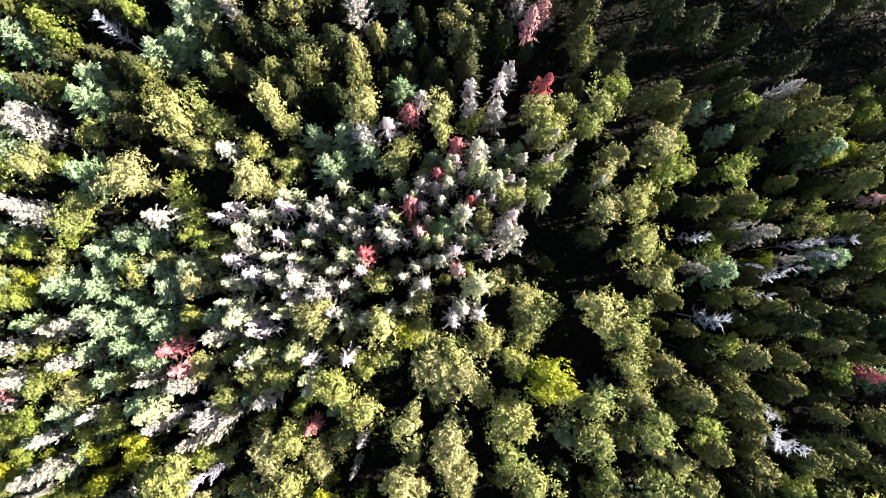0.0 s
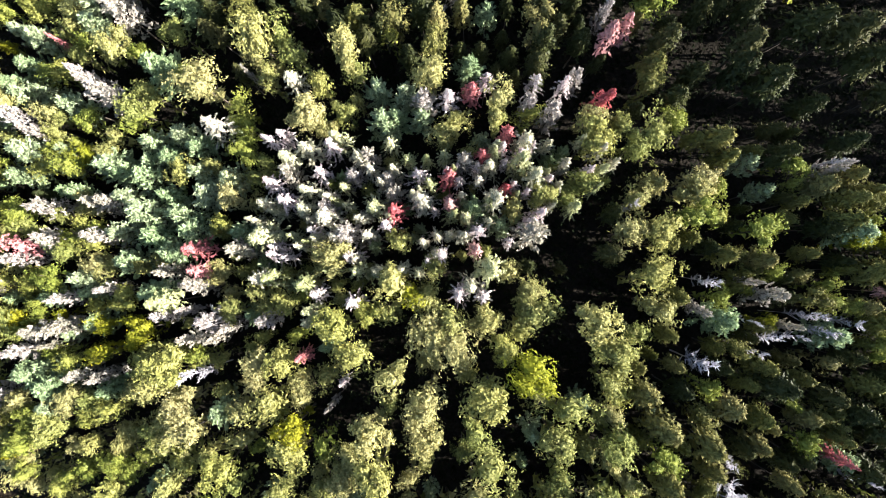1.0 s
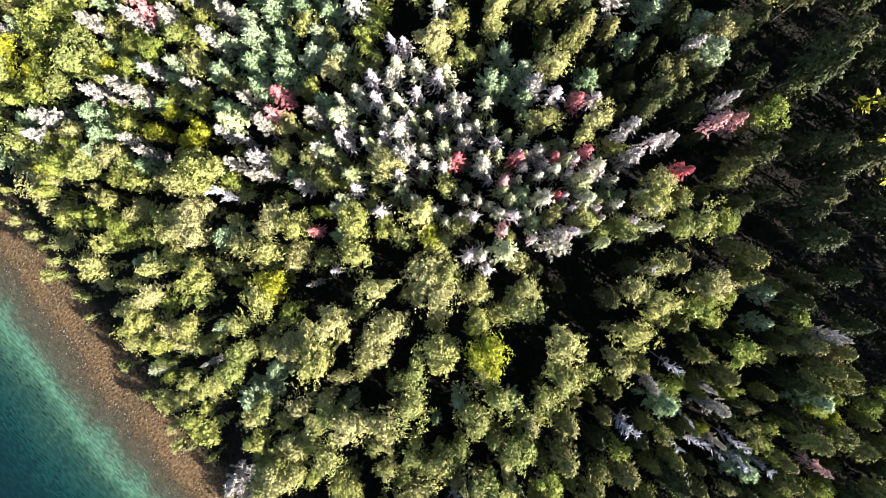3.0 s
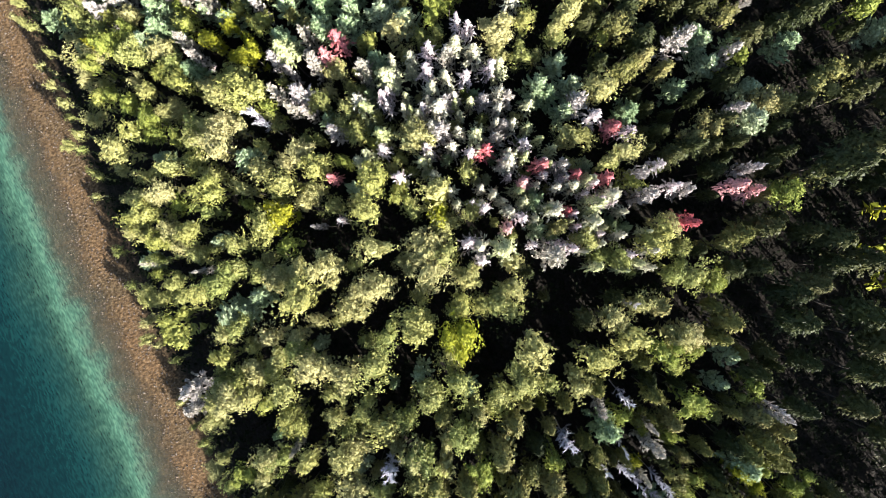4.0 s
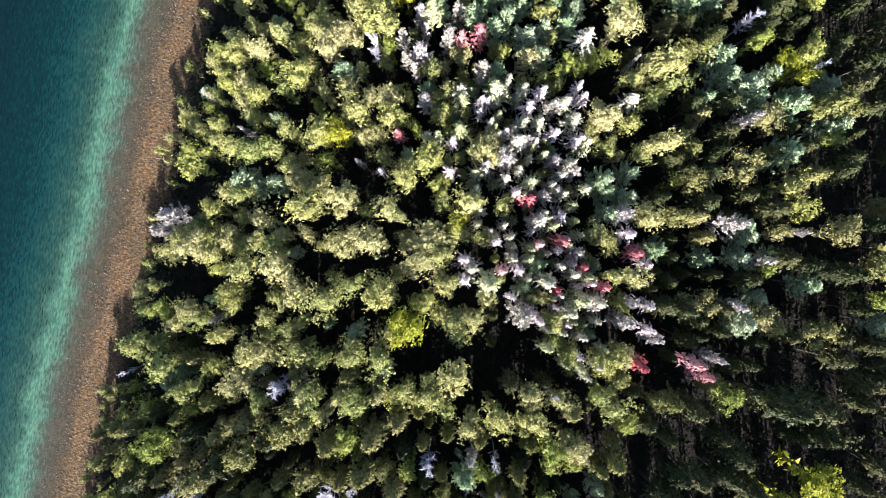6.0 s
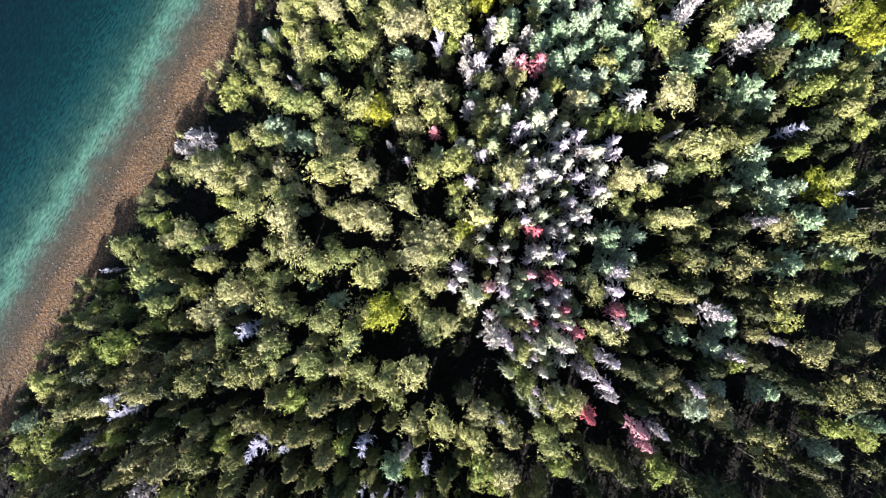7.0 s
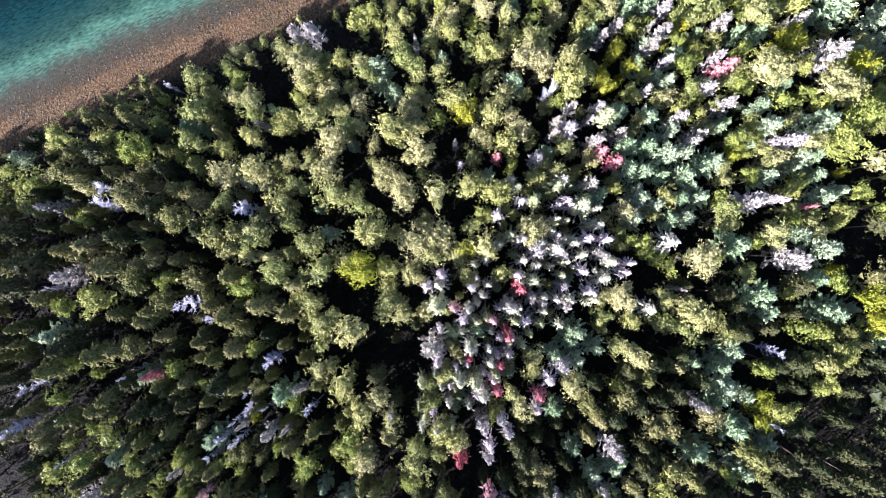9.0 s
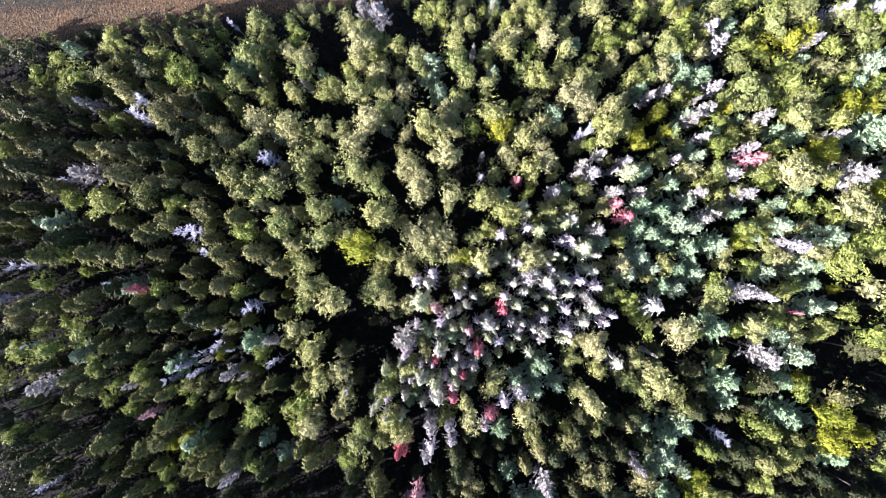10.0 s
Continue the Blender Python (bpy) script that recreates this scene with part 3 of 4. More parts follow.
OLIVE_F = [
    (26.5, -27.5, 2.0), (27.2, -25.7, 2.3), (28.8, -22.9, 1.5), (33.2, -22.0, 2.0), (26.3, -18.8, 2.1), (42.8, -18.3, 0.9), (23.8, -16.5, 1.1), (25.2, -16.0, 1.5),
    (43.0, -15.5, 1.5), (43.8, -14.0, 1.5), (36.2, -13.3, 1.5), (23.2, -11.1, 1.8), (22.5, -7.7, 2.1), (37.5, -5.9, 1.5), (25.4, -4.5, 1.5), (26.7, -0.1, 1.8),
    (36.6, 4.9, 1.1), (36.3, 6.7, 0.8), (42.8, 7.4, 1.1), (33.5, 8.6, 1.5), (35.2, 9.1, 1.2), (34.6, 12.5, 1.1), (39.9, 14.0, 0.9), (40.4, 15.2, 1.2),
    (28.8, 23.3, 1.8), (54.7, -61.3, 1.3), (44.5, -58.4, 1.7), (52.6, -56.5, 1.3), (53.4, -55.2, 1.3), (49.4, -54.1, 1.5), (51.6, -51.0, 2.1), (44.3, -49.8, 2.3)
]
OLIVE_G = [
    (44.0, -47.6, 1.6), (48.3, -46.0, 2.0), (50.6, -40.3, 1.3), (57.3, -39.6, 1.6), (56.1, -36.9, 1.3), (47.8, -36.8, 2.1), (47.0, -31.7, 1.6), (48.1, -28.6, 2.1),
    (48.8, -27.2, 2.1), (48.5, -22.4, 1.8), (54.1, -18.2, 1.8), (51.0, -14.9, 1.4), (53.8, -10.8, 1.4), (52.8, -8.1, 1.4), (51.4, -6.0, 1.8), (48.8, -4.7, 1.4),
    (50.7, -1.1, 1.2), (53.1, -0.4, 1.4), (57.1, 6.1, 1.4), (44.7, 8.7, 1.1), (49.1, 12.2, 1.2), (59.0, 15.0, 1.8), (55.4, 15.4, 1.6), (45.5, 15.8, 1.5),
    (46.7, 16.8, 1.8), (50.5, 20.2, 1.4), (74.4, -22.4, 1.4), (67.7, -21.9, 2.3), (76.1, -10.6, 1.8), (72.1, -2.2, 1.8), (69.7, 3.9, 1.8), (74.8, 6.1, 1.2)
]
OLIVE_H = [
    (78.5, 9.6, 2.0), (76.1, 10.1, 1.6)
]
OLIVE = OLIVE_A + OLIVE_B + OLIVE_C + OLIVE_D + OLIVE_E + OLIVE_F + OLIVE_G + OLIVE_H
DEEP_A = [
    (-57.6, -7.8, 1.1), (9.2, 0.0, 1.3), (13.9, 0.9, 0.9), (19.3, 5.2, 1.8), (18.4, 9.9, 1.5), (15.0, 47.0, 3.1), (14.3, 51.2, 2.8), (19.1, 54.6, 2.1),
    (40.1, -1.1, 1.2), (35.2, 15.5, 0.8), (39.9, 18.3, 0.9), (35.5, 26.7, 1.2), (38.0, 27.1, 1.1), (33.2, 31.5, 2.5), (29.0, 31.9, 2.0), (29.1, 35.7, 2.3),
    (34.6, 40.2, 2.5), (28.6, 40.9, 2.1), (23.5, 42.1, 2.4), (29.4, 44.7, 2.4), (57.8, -60.6, 1.3), (61.6, -51.2, 0.9), (56.5, -50.3, 1.5), (63.9, -45.7, 2.4),
    (58.7, -44.9, 1.3), (63.1, -39.1, 2.4), (62.8, -24.9, 2.5), (58.2, -13.4, 2.0), (58.0, -8.9, 2.0), (44.1, -6.5, 2.3), (45.8, -2.5, 1.2), (62.2, 10.3, 1.8)
]
DEEP_B = [
    (60.3, 17.4, 1.4), (44.1, 37.1, 2.3), (67.7, -37.7, 2.7), (81.7, 6.1, 2.7), (70.7, 11.8, 1.8), (73.9, 12.3, 1.8), (78.3, 14.0, 2.2), (74.2, 16.6, 1.6),
    (68.7, 17.6, 1.6), (71.3, 20.5, 1.4)
]
DEEP = DEEP_A + DEEP_B
LIME_A = [
    (-66.3, -40.4, 1.8), (-71.9, -37.1, 1.6), (-83.9, -34.1, 1.8), (-83.6, -31.5, 1.0), (-73.3, -26.7, 1.2), (-75.7, -26.2, 1.2), (-82.1, -22.1, 1.6), (-69.6, -12.0, 1.4),
    (-68.7, 4.8, 2.7), (-68.1, 14.3, 1.5), (-70.6, 17.6, 2.4), (-49.5, -41.2, 1.4), (-50.3, -39.7, 1.5), (-47.6, -39.3, 1.5), (-54.0, -38.8, 1.1), (-50.7, -36.9, 1.4),
    (-62.1, -33.2, 1.4), (-50.9, -28.8, 1.1), (-47.2, -28.3, 1.4), (-44.8, -27.8, 1.2), (-63.4, -25.7, 1.6), (-53.4, -24.3, 0.9), (-53.9, -22.8, 1.1), (-54.9, -21.1, 1.2),
    (-59.0, -21.0, 1.1), (-45.3, -20.4, 1.2), (-55.6, -18.9, 1.2), (-52.1, -18.2, 1.8), (-58.8, -11.5, 1.5), (-60.2, -10.7, 1.6), (-51.1, -10.5, 1.2), (-49.0, -10.3, 1.1)
]
LIME_B = [
    (-58.3, -1.6, 1.2), (-53.7, 3.2, 1.4), (-60.9, 8.4, 1.4), (-58.6, 8.7, 1.4), (-56.6, 13.5, 1.3), (-49.8, 14.5, 1.3), (-65.0, 15.8, 1.6), (-63.5, 17.2, 1.2),
    (-51.8, 24.4, 2.0), (-50.6, 25.0, 1.3), (-59.1, 27.0, 1.6), (-50.3, 28.3, 1.3), (-49.4, 31.2, 1.8), (-52.6, 33.5, 1.8), (-46.0, 35.6, 2.0), (-53.6, 36.7, 2.1),
    (-48.3, 40.9, 1.8), (-43.7, -45.7, 1.2), (-40.0, -43.5, 1.1), (-23.1, -41.8, 1.3), (-40.8, -41.2, 1.2), (-34.7, -40.8, 1.4), (-36.9, -40.5, 1.5), (-33.2, -37.6, 1.4),
    (-43.0, -36.7, 1.2), (-39.9, -33.5, 1.6), (-30.2, -23.2, 1.3), (-32.1, -5.4, 1.3), (-31.6, 4.6, 1.5), (-32.4, 5.2, 1.5), (-33.0, 8.2, 1.3), (-34.3, 10.6, 1.3)
]
LIME_C = [
    (-43.4, 26.1, 1.3), (-40.1, 33.8, 1.6), (-39.9, 42.3, 2.0), (-39.7, 44.9, 1.8), (-26.7, 47.9, 1.3), (-8.6, -51.8, 1.8), (-6.1, -51.4, 1.8), (-16.0, -51.1, 1.0),
    (-8.9, -49.5, 1.1), (-19.8, -46.7, 1.5), (-9.4, -11.2, 1.6), (-16.4, 25.4, 1.1), (-14.5, 40.0, 2.1), (-5.3, 41.8, 1.3), (-15.8, 44.1, 1.8), (-7.3, 47.8, 1.6),
    (-3.7, 60.1, 1.8), (-4.8, 64.6, 1.6), (17.6, -52.1, 1.7), (9.1, -43.7, 1.6), (5.2, -41.1, 1.6), (3.6, 19.3, 1.5), (17.5, 24.1, 1.3), (4.4, 24.7, 1.1),
    (15.5, 39.2, 2.0), (35.7, -57.0, 1.1), (31.4, -55.9, 1.1), (42.0, -53.2, 1.7), (33.3, -52.3, 1.5), (37.4, -50.4, 1.5), (36.8, -47.6, 2.1), (32.4, -19.0, 1.8)
]
LIME_D = [
    (25.3, -13.3, 1.5), (35.6, -8.6, 1.3), (34.8, 2.9, 1.3), (38.4, 4.9, 0.9), (40.7, 8.0, 1.1), (27.9, 12.3, 1.8), (31.3, 12.6, 1.3), (30.0, 14.0, 1.3),
    (40.2, 20.0, 0.9), (37.1, 22.9, 1.8), (39.6, 22.9, 1.6), (22.4, 23.9, 1.5), (40.7, 40.5, 2.7), (50.5, -57.8, 2.0), (60.6, -56.6, 1.7), (65.1, -54.0, 1.6),
    (57.2, -52.1, 2.1), (52.7, -42.6, 1.6), (55.7, -28.6, 2.3), (44.2, -26.7, 1.5), (64.8, -21.2, 1.6), (49.4, -12.1, 1.4), (65.0, -7.0, 1.8), (56.7, 0.5, 1.1),
    (56.4, 2.6, 1.4), (63.7, 5.8, 1.0), (49.2, 6.1, 1.4), (51.8, 6.4, 1.1), (47.9, 8.0, 1.1), (51.4, 17.9, 1.1), (55.1, 20.7, 1.2), (56.2, 23.9, 1.0)
]
LIME_E = [
    (70.6, -17.7, 1.6), (67.6, -9.7, 1.2), (72.9, -8.7, 1.4), (75.3, -6.5, 2.0), (79.8, 7.9, 1.6)
]
LIME = LIME_A + LIME_B + LIME_C + LIME_D + LIME_E
GOLD_A = [
    (-68.0, -34.2, 2.2), (-75.8, -21.0, 2.2), (-79.4, -20.6, 1.6), (-69.1, -14.9, 2.1), (-77.9, -5.2, 2.4), (-69.2, 10.6, 0.8), (-67.0, 36.8, 1.5), (-51.9, -43.2, 1.2),
    (-63.2, -34.6, 1.8), (-55.4, -25.5, 1.5), (-51.5, -23.5, 0.8), (-65.9, -13.7, 1.5), (-52.7, -1.4, 1.4), (-59.8, 25.3, 1.1), (-62.7, 30.5, 2.3), (-60.8, 34.5, 2.3),
    (-43.2, -26.0, 1.5), (-39.9, -23.6, 1.2), (-44.0, -23.2, 1.1), (-38.9, -22.0, 1.5), (-40.8, -21.6, 1.1), (-38.2, 39.1, 2.0), (-36.7, 42.2, 1.5), (-15.1, -28.4, 2.0),
    (-5.0, -7.9, 1.8), (-14.1, 46.7, 0.8), (13.4, -12.0, 2.5), (43.1, 2.0, 1.1), (35.4, 48.5, 3.0), (30.4, 49.3, 2.7), (25.3, 52.6, 2.7), (31.4, 53.6, 2.7)
]
GOLD_B = [
    (50.6, 14.9, 1.4), (53.6, 16.0, 1.0)
]
GOLD = GOLD_A + GOLD_B
GREYGREEN_A = [
    (-80.1, -28.0, 2.0), (-78.6, -25.7, 1.6), (-78.0, -16.1, 2.5), (-67.9, 0.4, 2.4), (-66.6, 12.9, 1.4), (-47.8, -35.3, 1.6), (-49.1, -33.2, 1.4), (-47.7, -32.5, 1.8),
    (-50.5, -32.0, 1.9), (-52.7, -31.0, 1.5), (-51.0, -30.7, 1.2), (-48.5, -25.6, 1.2), (-46.1, -23.0, 1.4), (-57.5, -22.7, 1.1), (-47.9, -19.5, 1.2), (-48.8, -18.2, 1.4),
    (-45.0, -9.8, 1.5), (-53.1, -7.0, 1.1), (-54.5, -6.5, 1.1), (-61.8, -6.0, 1.5), (-45.7, -5.5, 1.5), (-55.9, -3.4, 1.2), (-59.6, -3.3, 2.0), (-49.3, -2.4, 1.2),
    (-47.4, -2.2, 1.5), (-48.3, -1.5, 1.8), (-56.1, -1.4, 1.2), (-44.8, 3.1, 1.6), (-62.9, 4.4, 1.6), (-61.6, 6.1, 1.1), (-64.5, 8.5, 1.5), (-63.2, 12.2, 1.6)
]
GREYGREEN_B = [
    (-46.0, 12.4, 2.1), (-55.6, 15.0, 1.3), (-56.9, 15.9, 1.8), (-59.0, 19.7, 2.1), (-45.9, 22.4, 2.0), (-56.2, 23.8, 1.6), (-45.6, 25.4, 1.8), (-55.2, 30.4, 1.5),
    (-56.0, 31.4, 2.1), (-60.4, 32.8, 1.1), (-62.2, 39.0, 2.1), (-31.5, -41.8, 1.1), (-38.4, -16.2, 1.6), (-43.1, -14.0, 1.6), (-37.4, -11.1, 1.6), (-40.7, -9.3, 1.8),
    (-35.7, -7.2, 1.8), (-42.6, -6.7, 1.8), (-38.3, -5.4, 1.6), (-40.6, -3.3, 1.5), (-43.7, -2.4, 1.5), (-36.2, -2.3, 1.8), (-37.0, 0.6, 1.5), (-42.1, 1.9, 1.6),
    (-38.5, 4.5, 1.5), (-41.0, 4.6, 1.6), (-35.1, 8.3, 1.1), (-30.7, 28.0, 1.3), (-37.1, 28.8, 1.8), (-34.5, 30.5, 1.6), (-33.6, 33.8, 2.0), (-32.1, 35.9, 1.6)
]
GREYGREEN_C = [
    (-36.2, 37.7, 1.5), (-31.1, 40.7, 2.0), (-24.3, 41.2, 2.0), (-34.2, 41.7, 1.1), (-36.2, 46.6, 1.5), (-29.8, 48.0, 1.8), (-18.7, -52.1, 1.3), (-5.5, -42.5, 1.8),
    (-4.7, -40.6, 1.3), (-5.6, -39.0, 1.3), (-15.8, -38.7, 1.1), (-6.0, -37.0, 1.5), (-14.8, 13.4, 1.8), (-13.3, 14.6, 1.5), (-1.6, 15.5, 1.1), (-10.2, 15.6, 1.5),
    (-17.4, 17.6, 1.5), (-12.5, 18.1, 1.5), (-5.5, 24.1, 1.6), (-5.4, 32.4, 1.3), (-11.8, 37.5, 1.5), (-6.3, 37.8, 1.5), (-9.8, 38.6, 1.5), (-0.4, 41.4, 1.5),
    (-7.8, 43.4, 1.1), (-4.2, 48.7, 1.5), (-0.1, 61.7, 1.5), (-7.0, 67.4, 1.3), (14.4, -45.3, 0.9), (5.2, -33.7, 0.9), (15.7, -26.4, 0.8), (15.8, -21.1, 1.3)
]
GREYGREEN_D = [
    (20.8, -15.5, 1.1), (4.0, 4.5, 1.3), (0.2, 5.5, 1.6), (3.4, 39.2, 1.8), (42.7, -57.8, 1.1), (38.6, -57.1, 1.8), (27.4, -48.2, 1.1), (25.0, -45.7, 1.3),
    (31.1, -15.2, 2.3), (29.9, -13.5, 0.9), (43.0, -11.2, 1.6), (28.8, -7.2, 0.9), (35.2, -0.3, 1.8), (41.3, 0.7, 1.1), (34.6, 23.7, 1.2), (60.5, -59.5, 1.3),
    (52.7, -49.0, 0.9), (45.0, -36.9, 1.1), (46.9, -36.4, 1.1), (59.7, -20.2, 2.2), (57.1, -19.7, 1.8), (55.6, -13.7, 1.6), (65.4, -11.5, 1.8), (63.5, -4.7, 1.2),
    (50.5, 1.8, 1.8), (54.6, 2.1, 0.9), (50.0, 10.9, 1.2), (49.2, 15.9, 1.8), (49.2, 21.4, 1.4), (47.0, 22.7, 1.5), (46.2, 24.0, 0.8), (74.7, -13.8, 1.8)
]
GREYGREEN_E = [
    (70.3, -12.5, 1.8), (66.5, -2.9, 1.6), (76.9, 2.8, 1.6), (67.2, 14.1, 1.4)
]
GREYGREEN = GREYGREEN_A + GREYGREEN_B + GREYGREEN_C + GREYGREEN_D + GREYGREEN_E
PALE_A = [
    (-75.9, -38.1, 1.4), (-82.0, -36.5, 1.4), (-71.4, -33.7, 1.2), (-72.3, -16.5, 1.1), (-72.6, -9.1, 2.3), (-55.5, -39.6, 1.4), (-55.2, -35.2, 1.4), (-44.9, -30.2, 1.0),
    (-52.8, -28.8, 1.3), (-50.0, -27.5, 0.6), (-50.4, -25.2, 1.4), (-48.0, -23.7, 1.3), (-60.5, -22.2, 1.6), (-49.2, -20.6, 0.9), (-44.1, -17.6, 0.9), (-57.0, -16.9, 1.2),
    (-52.9, -12.7, 1.3), (-46.4, -11.3, 1.2), (-54.5, -9.3, 1.5), (-48.5, -6.8, 1.2), (-47.3, -6.8, 1.3), (-59.5, 0.0, 1.0), (-61.6, 1.2, 1.5), (-50.9, 6.9, 1.9),
    (-54.9, 8.1, 0.9), (-55.7, 8.9, 1.0), (-52.4, 18.3, 1.8), (-54.5, 21.3, 1.1), (-41.5, -29.3, 0.9), (-31.3, -21.3, 1.1), (-28.6, -19.8, 0.9), (-35.8, -19.3, 1.1)
]
PALE_B = [
    (-33.4, -18.2, 0.7), (-27.1, -17.8, 0.8), (-29.2, -17.7, 1.6), (-22.6, -16.2, 1.3), (-33.9, -14.4, 0.9), (-31.4, -14.2, 1.1), (-36.5, -13.2, 1.1), (-28.2, -8.2, 1.3),
    (-23.2, -7.6, 0.9), (-23.5, 0.1, 1.1), (-26.2, 1.3, 1.1), (-24.7, 3.4, 1.4), (-27.8, 6.7, 0.9), (-26.8, 8.3, 0.9), (-33.7, 14.9, 0.4), (-28.0, 34.1, 1.1),
    (-17.9, -50.7, 0.6), (-12.8, -43.0, 0.5), (-11.0, -24.2, 0.5), (-10.7, -21.7, 0.6), (-16.9, -10.7, 0.9), (-11.4, -10.4, 1.1), (-21.4, -7.3, 0.6), (-14.3, -4.4, 1.0),
    (-19.5, -2.8, 0.8), (-14.9, -1.7, 1.6), (-2.2, -1.5, 0.9), (-10.2, 0.0, 0.9), (-18.6, 0.5, 1.4), (-20.6, 4.2, 1.1), (-10.7, 4.7, 1.3), (-16.7, 5.6, 1.3)
]
PALE_C = [
    (-12.7, 6.6, 1.4), (-8.1, 7.7, 1.1), (-14.9, 8.1, 1.3), (-20.6, 8.3, 1.1), (-2.3, 9.0, 0.8), (-4.9, 9.9, 0.6), (-2.4, 10.9, 1.3), (-9.9, 17.6, 1.6),
    (-6.7, 18.6, 1.1), (-2.8, 22.3, 0.9), (-10.9, 34.2, 1.6), (-6.4, 40.7, 1.1), (-12.2, 45.4, 0.7), (5.0, -55.5, 1.5), (2.0, -53.8, 1.8), (17.2, -43.4, 0.6),
    (1.5, -5.7, 1.1), (4.3, -5.3, 1.1), (1.1, 2.8, 1.0), (8.6, 3.7, 2.1), (6.4, 9.2, 0.7), (4.9, 10.0, 0.7), (6.5, 20.2, 1.4), (3.6, 21.3, 1.3),
    (3.0, 23.8, 0.9), (7.5, 24.1, 0.9), (8.4, 26.0, 1.1), (9.6, 34.9, 0.9), (1.3, 37.6, 1.1), (28.9, -57.4, 0.7), (32.3, 1.1, 0.9), (38.9, 1.7, 0.6)
]
PALE_D = [
    (39.5, 4.7, 1.2), (32.4, 5.0, 1.1), (37.4, 5.9, 0.6), (43.4, 24.1, 0.5), (56.3, -47.2, 1.3), (46.2, -41.8, 0.7), (58.3, -35.2, 1.7), (62.4, -34.0, 0.9),
    (44.2, 1.8, 0.7), (45.5, 3.3, 1.0), (57.8, 3.7, 1.0), (51.4, 4.6, 1.0), (44.2, 23.6, 1.0), (73.6, -6.8, 0.8), (71.9, 1.0, 1.9), (76.3, 19.2, 1.0)
]
PALE = PALE_A + PALE_B + PALE_C + PALE_D
RED = [
    (-56.5, -15.6, 1.5), (-59.6, 12.4, 0.5), (-32.3, -12.2, 1.3), (-33.7, -9.4, 1.4), (-15.8, -18.8, 0.9), (-9.6, 1.7, 1.3), (-2.9, 5.6, 1.1), (-4.2, 7.9, 1.3),
    (-0.5, 13.2, 1.1), (-4.3, 19.8, 1.3), (1.4, 0.4, 1.1), (3.6, 9.0, 0.9), (1.7, 15.8, 1.3), (11.8, 23.1, 1.3), (11.0, 31.1, 1.4), (13.1, 33.6, 1.1),
    (52.9, -12.6, 0.8), (55.5, 9.6, 0.9)
]
YOUNG_A = [
    (-35.4, -16.8, 1.4), (-24.4, -11.0, 1.1), (-22.7, -10.2, 1.3), (-26.0, -4.8, 1.3), (-25.1, -4.4, 1.6), (-26.1, -1.7, 1.1), (-25.3, 5.4, 1.1), (-36.1, 6.7, 1.3),
    (-22.5, 7.1, 1.4), (-27.5, 15.9, 1.1), (-17.2, -15.0, 0.9), (-16.2, -12.9, 1.0), (-19.1, -9.8, 1.2), (-12.5, -6.4, 1.1), (-20.3, -5.2, 0.9), (-17.8, -1.1, 1.4),
    (-21.4, -0.9, 1.3), (-13.7, 0.8, 0.9), (-0.8, 0.8, 0.9), (-21.6, 2.2, 1.1), (-12.2, 2.8, 1.4), (-6.0, 4.6, 1.3), (-16.4, 8.0, 1.1), (-18.8, 9.7, 1.1),
    (-10.1, 9.8, 0.9), (-13.2, 10.7, 0.9), (2.6, -4.1, 1.1), (3.9, -1.9, 1.6), (2.1, 7.8, 1.4), (0.8, 10.8, 1.1), (6.3, 11.0, 1.4), (3.9, 11.8, 1.3)
]
YOUNG_B = [
    (0.4, 14.2, 0.9), (4.4, 15.6, 1.4)
]
YOUNG = YOUNG_A + YOUNG_B
BARE = [
    (-28.9, -25.3, 1.3), (-43.8, 32.3, 1.3), (-37.7, 42.3, 0.6), (20.1, 11.1, 0.7), (42.2, -21.0, 1.8), (40.1, -16.5, 0.9), (40.1, -2.6, 0.7), (41.9, -1.3, 1.0),
    (46.9, -42.4, 1.4), (57.2, -15.6, 0.8), (44.7, 0.9, 0.7), (48.0, 1.9, 1.0), (73.0, -20.6, 1.2)
]


def varied(count, fewest=190, most=250):
    """Broad crowns of several habits: domed, egg-shaped, many-headed, sparse."""
    return [round_crown(int(rng.integers(fewest, most)), rng.uniform(0.1, 0.125), rng.uniform(3.4, 4.1), rng.uniform(0.18, 0.32), heads=i % 4) for i in range(count)]


tan_kind = tree_kind("pale_broadleaf_tree", varied(12, 210, 270), LEAF_TAN, BARK, "rounded tree with pale tan-green sunlit foliage", "tree")
olive_kind = tree_kind("broadleaf_tree", varied(12), LEAF_OLIVE, BARK, "tall rounded tree with dense olive-green foliage", "tree")
deep_kind = tree_kind("dark_conifer", [spire_crown(96, 12, 0.19, rng.uniform(2.7, 3.5), fat=rng.uniform(0.4, 0.62)) for _ in range(6)], LEAF_SHADE_GREEN, BARK, "tall dense conifer, green needles darkened to stand for shade", "conifer")
olive_conifer_kind = tree_kind("olive_conifer", [spire_crown(96, 12, 0.19, rng.uniform(3.0, 3.7), fat=rng.uniform(0.4, 0.55)) for _ in range(6)], LEAF_SHADE_OLIVE, BARK, "tall conifer, olive-green needles dulled to stand for its shaded side", "conifer")
lime_kind = tree_kind("yellow_green_tree", varied(6), LEAF_LIME, BARK, "broad tree with fresh yellow-green leaves", "tree")
gold_kind = tree_kind("golden_tree", varied(4), LEAF_GOLD, BARK, "broad autumn tree with golden-yellow leaves", "tree")
grey_kind = tree_kind("conifer_tree", [feathery_crown(64, 28) for _ in range(5)], LEAF_GREY, BARK, "feathery conifer with pale grey-green needles", "conifer")
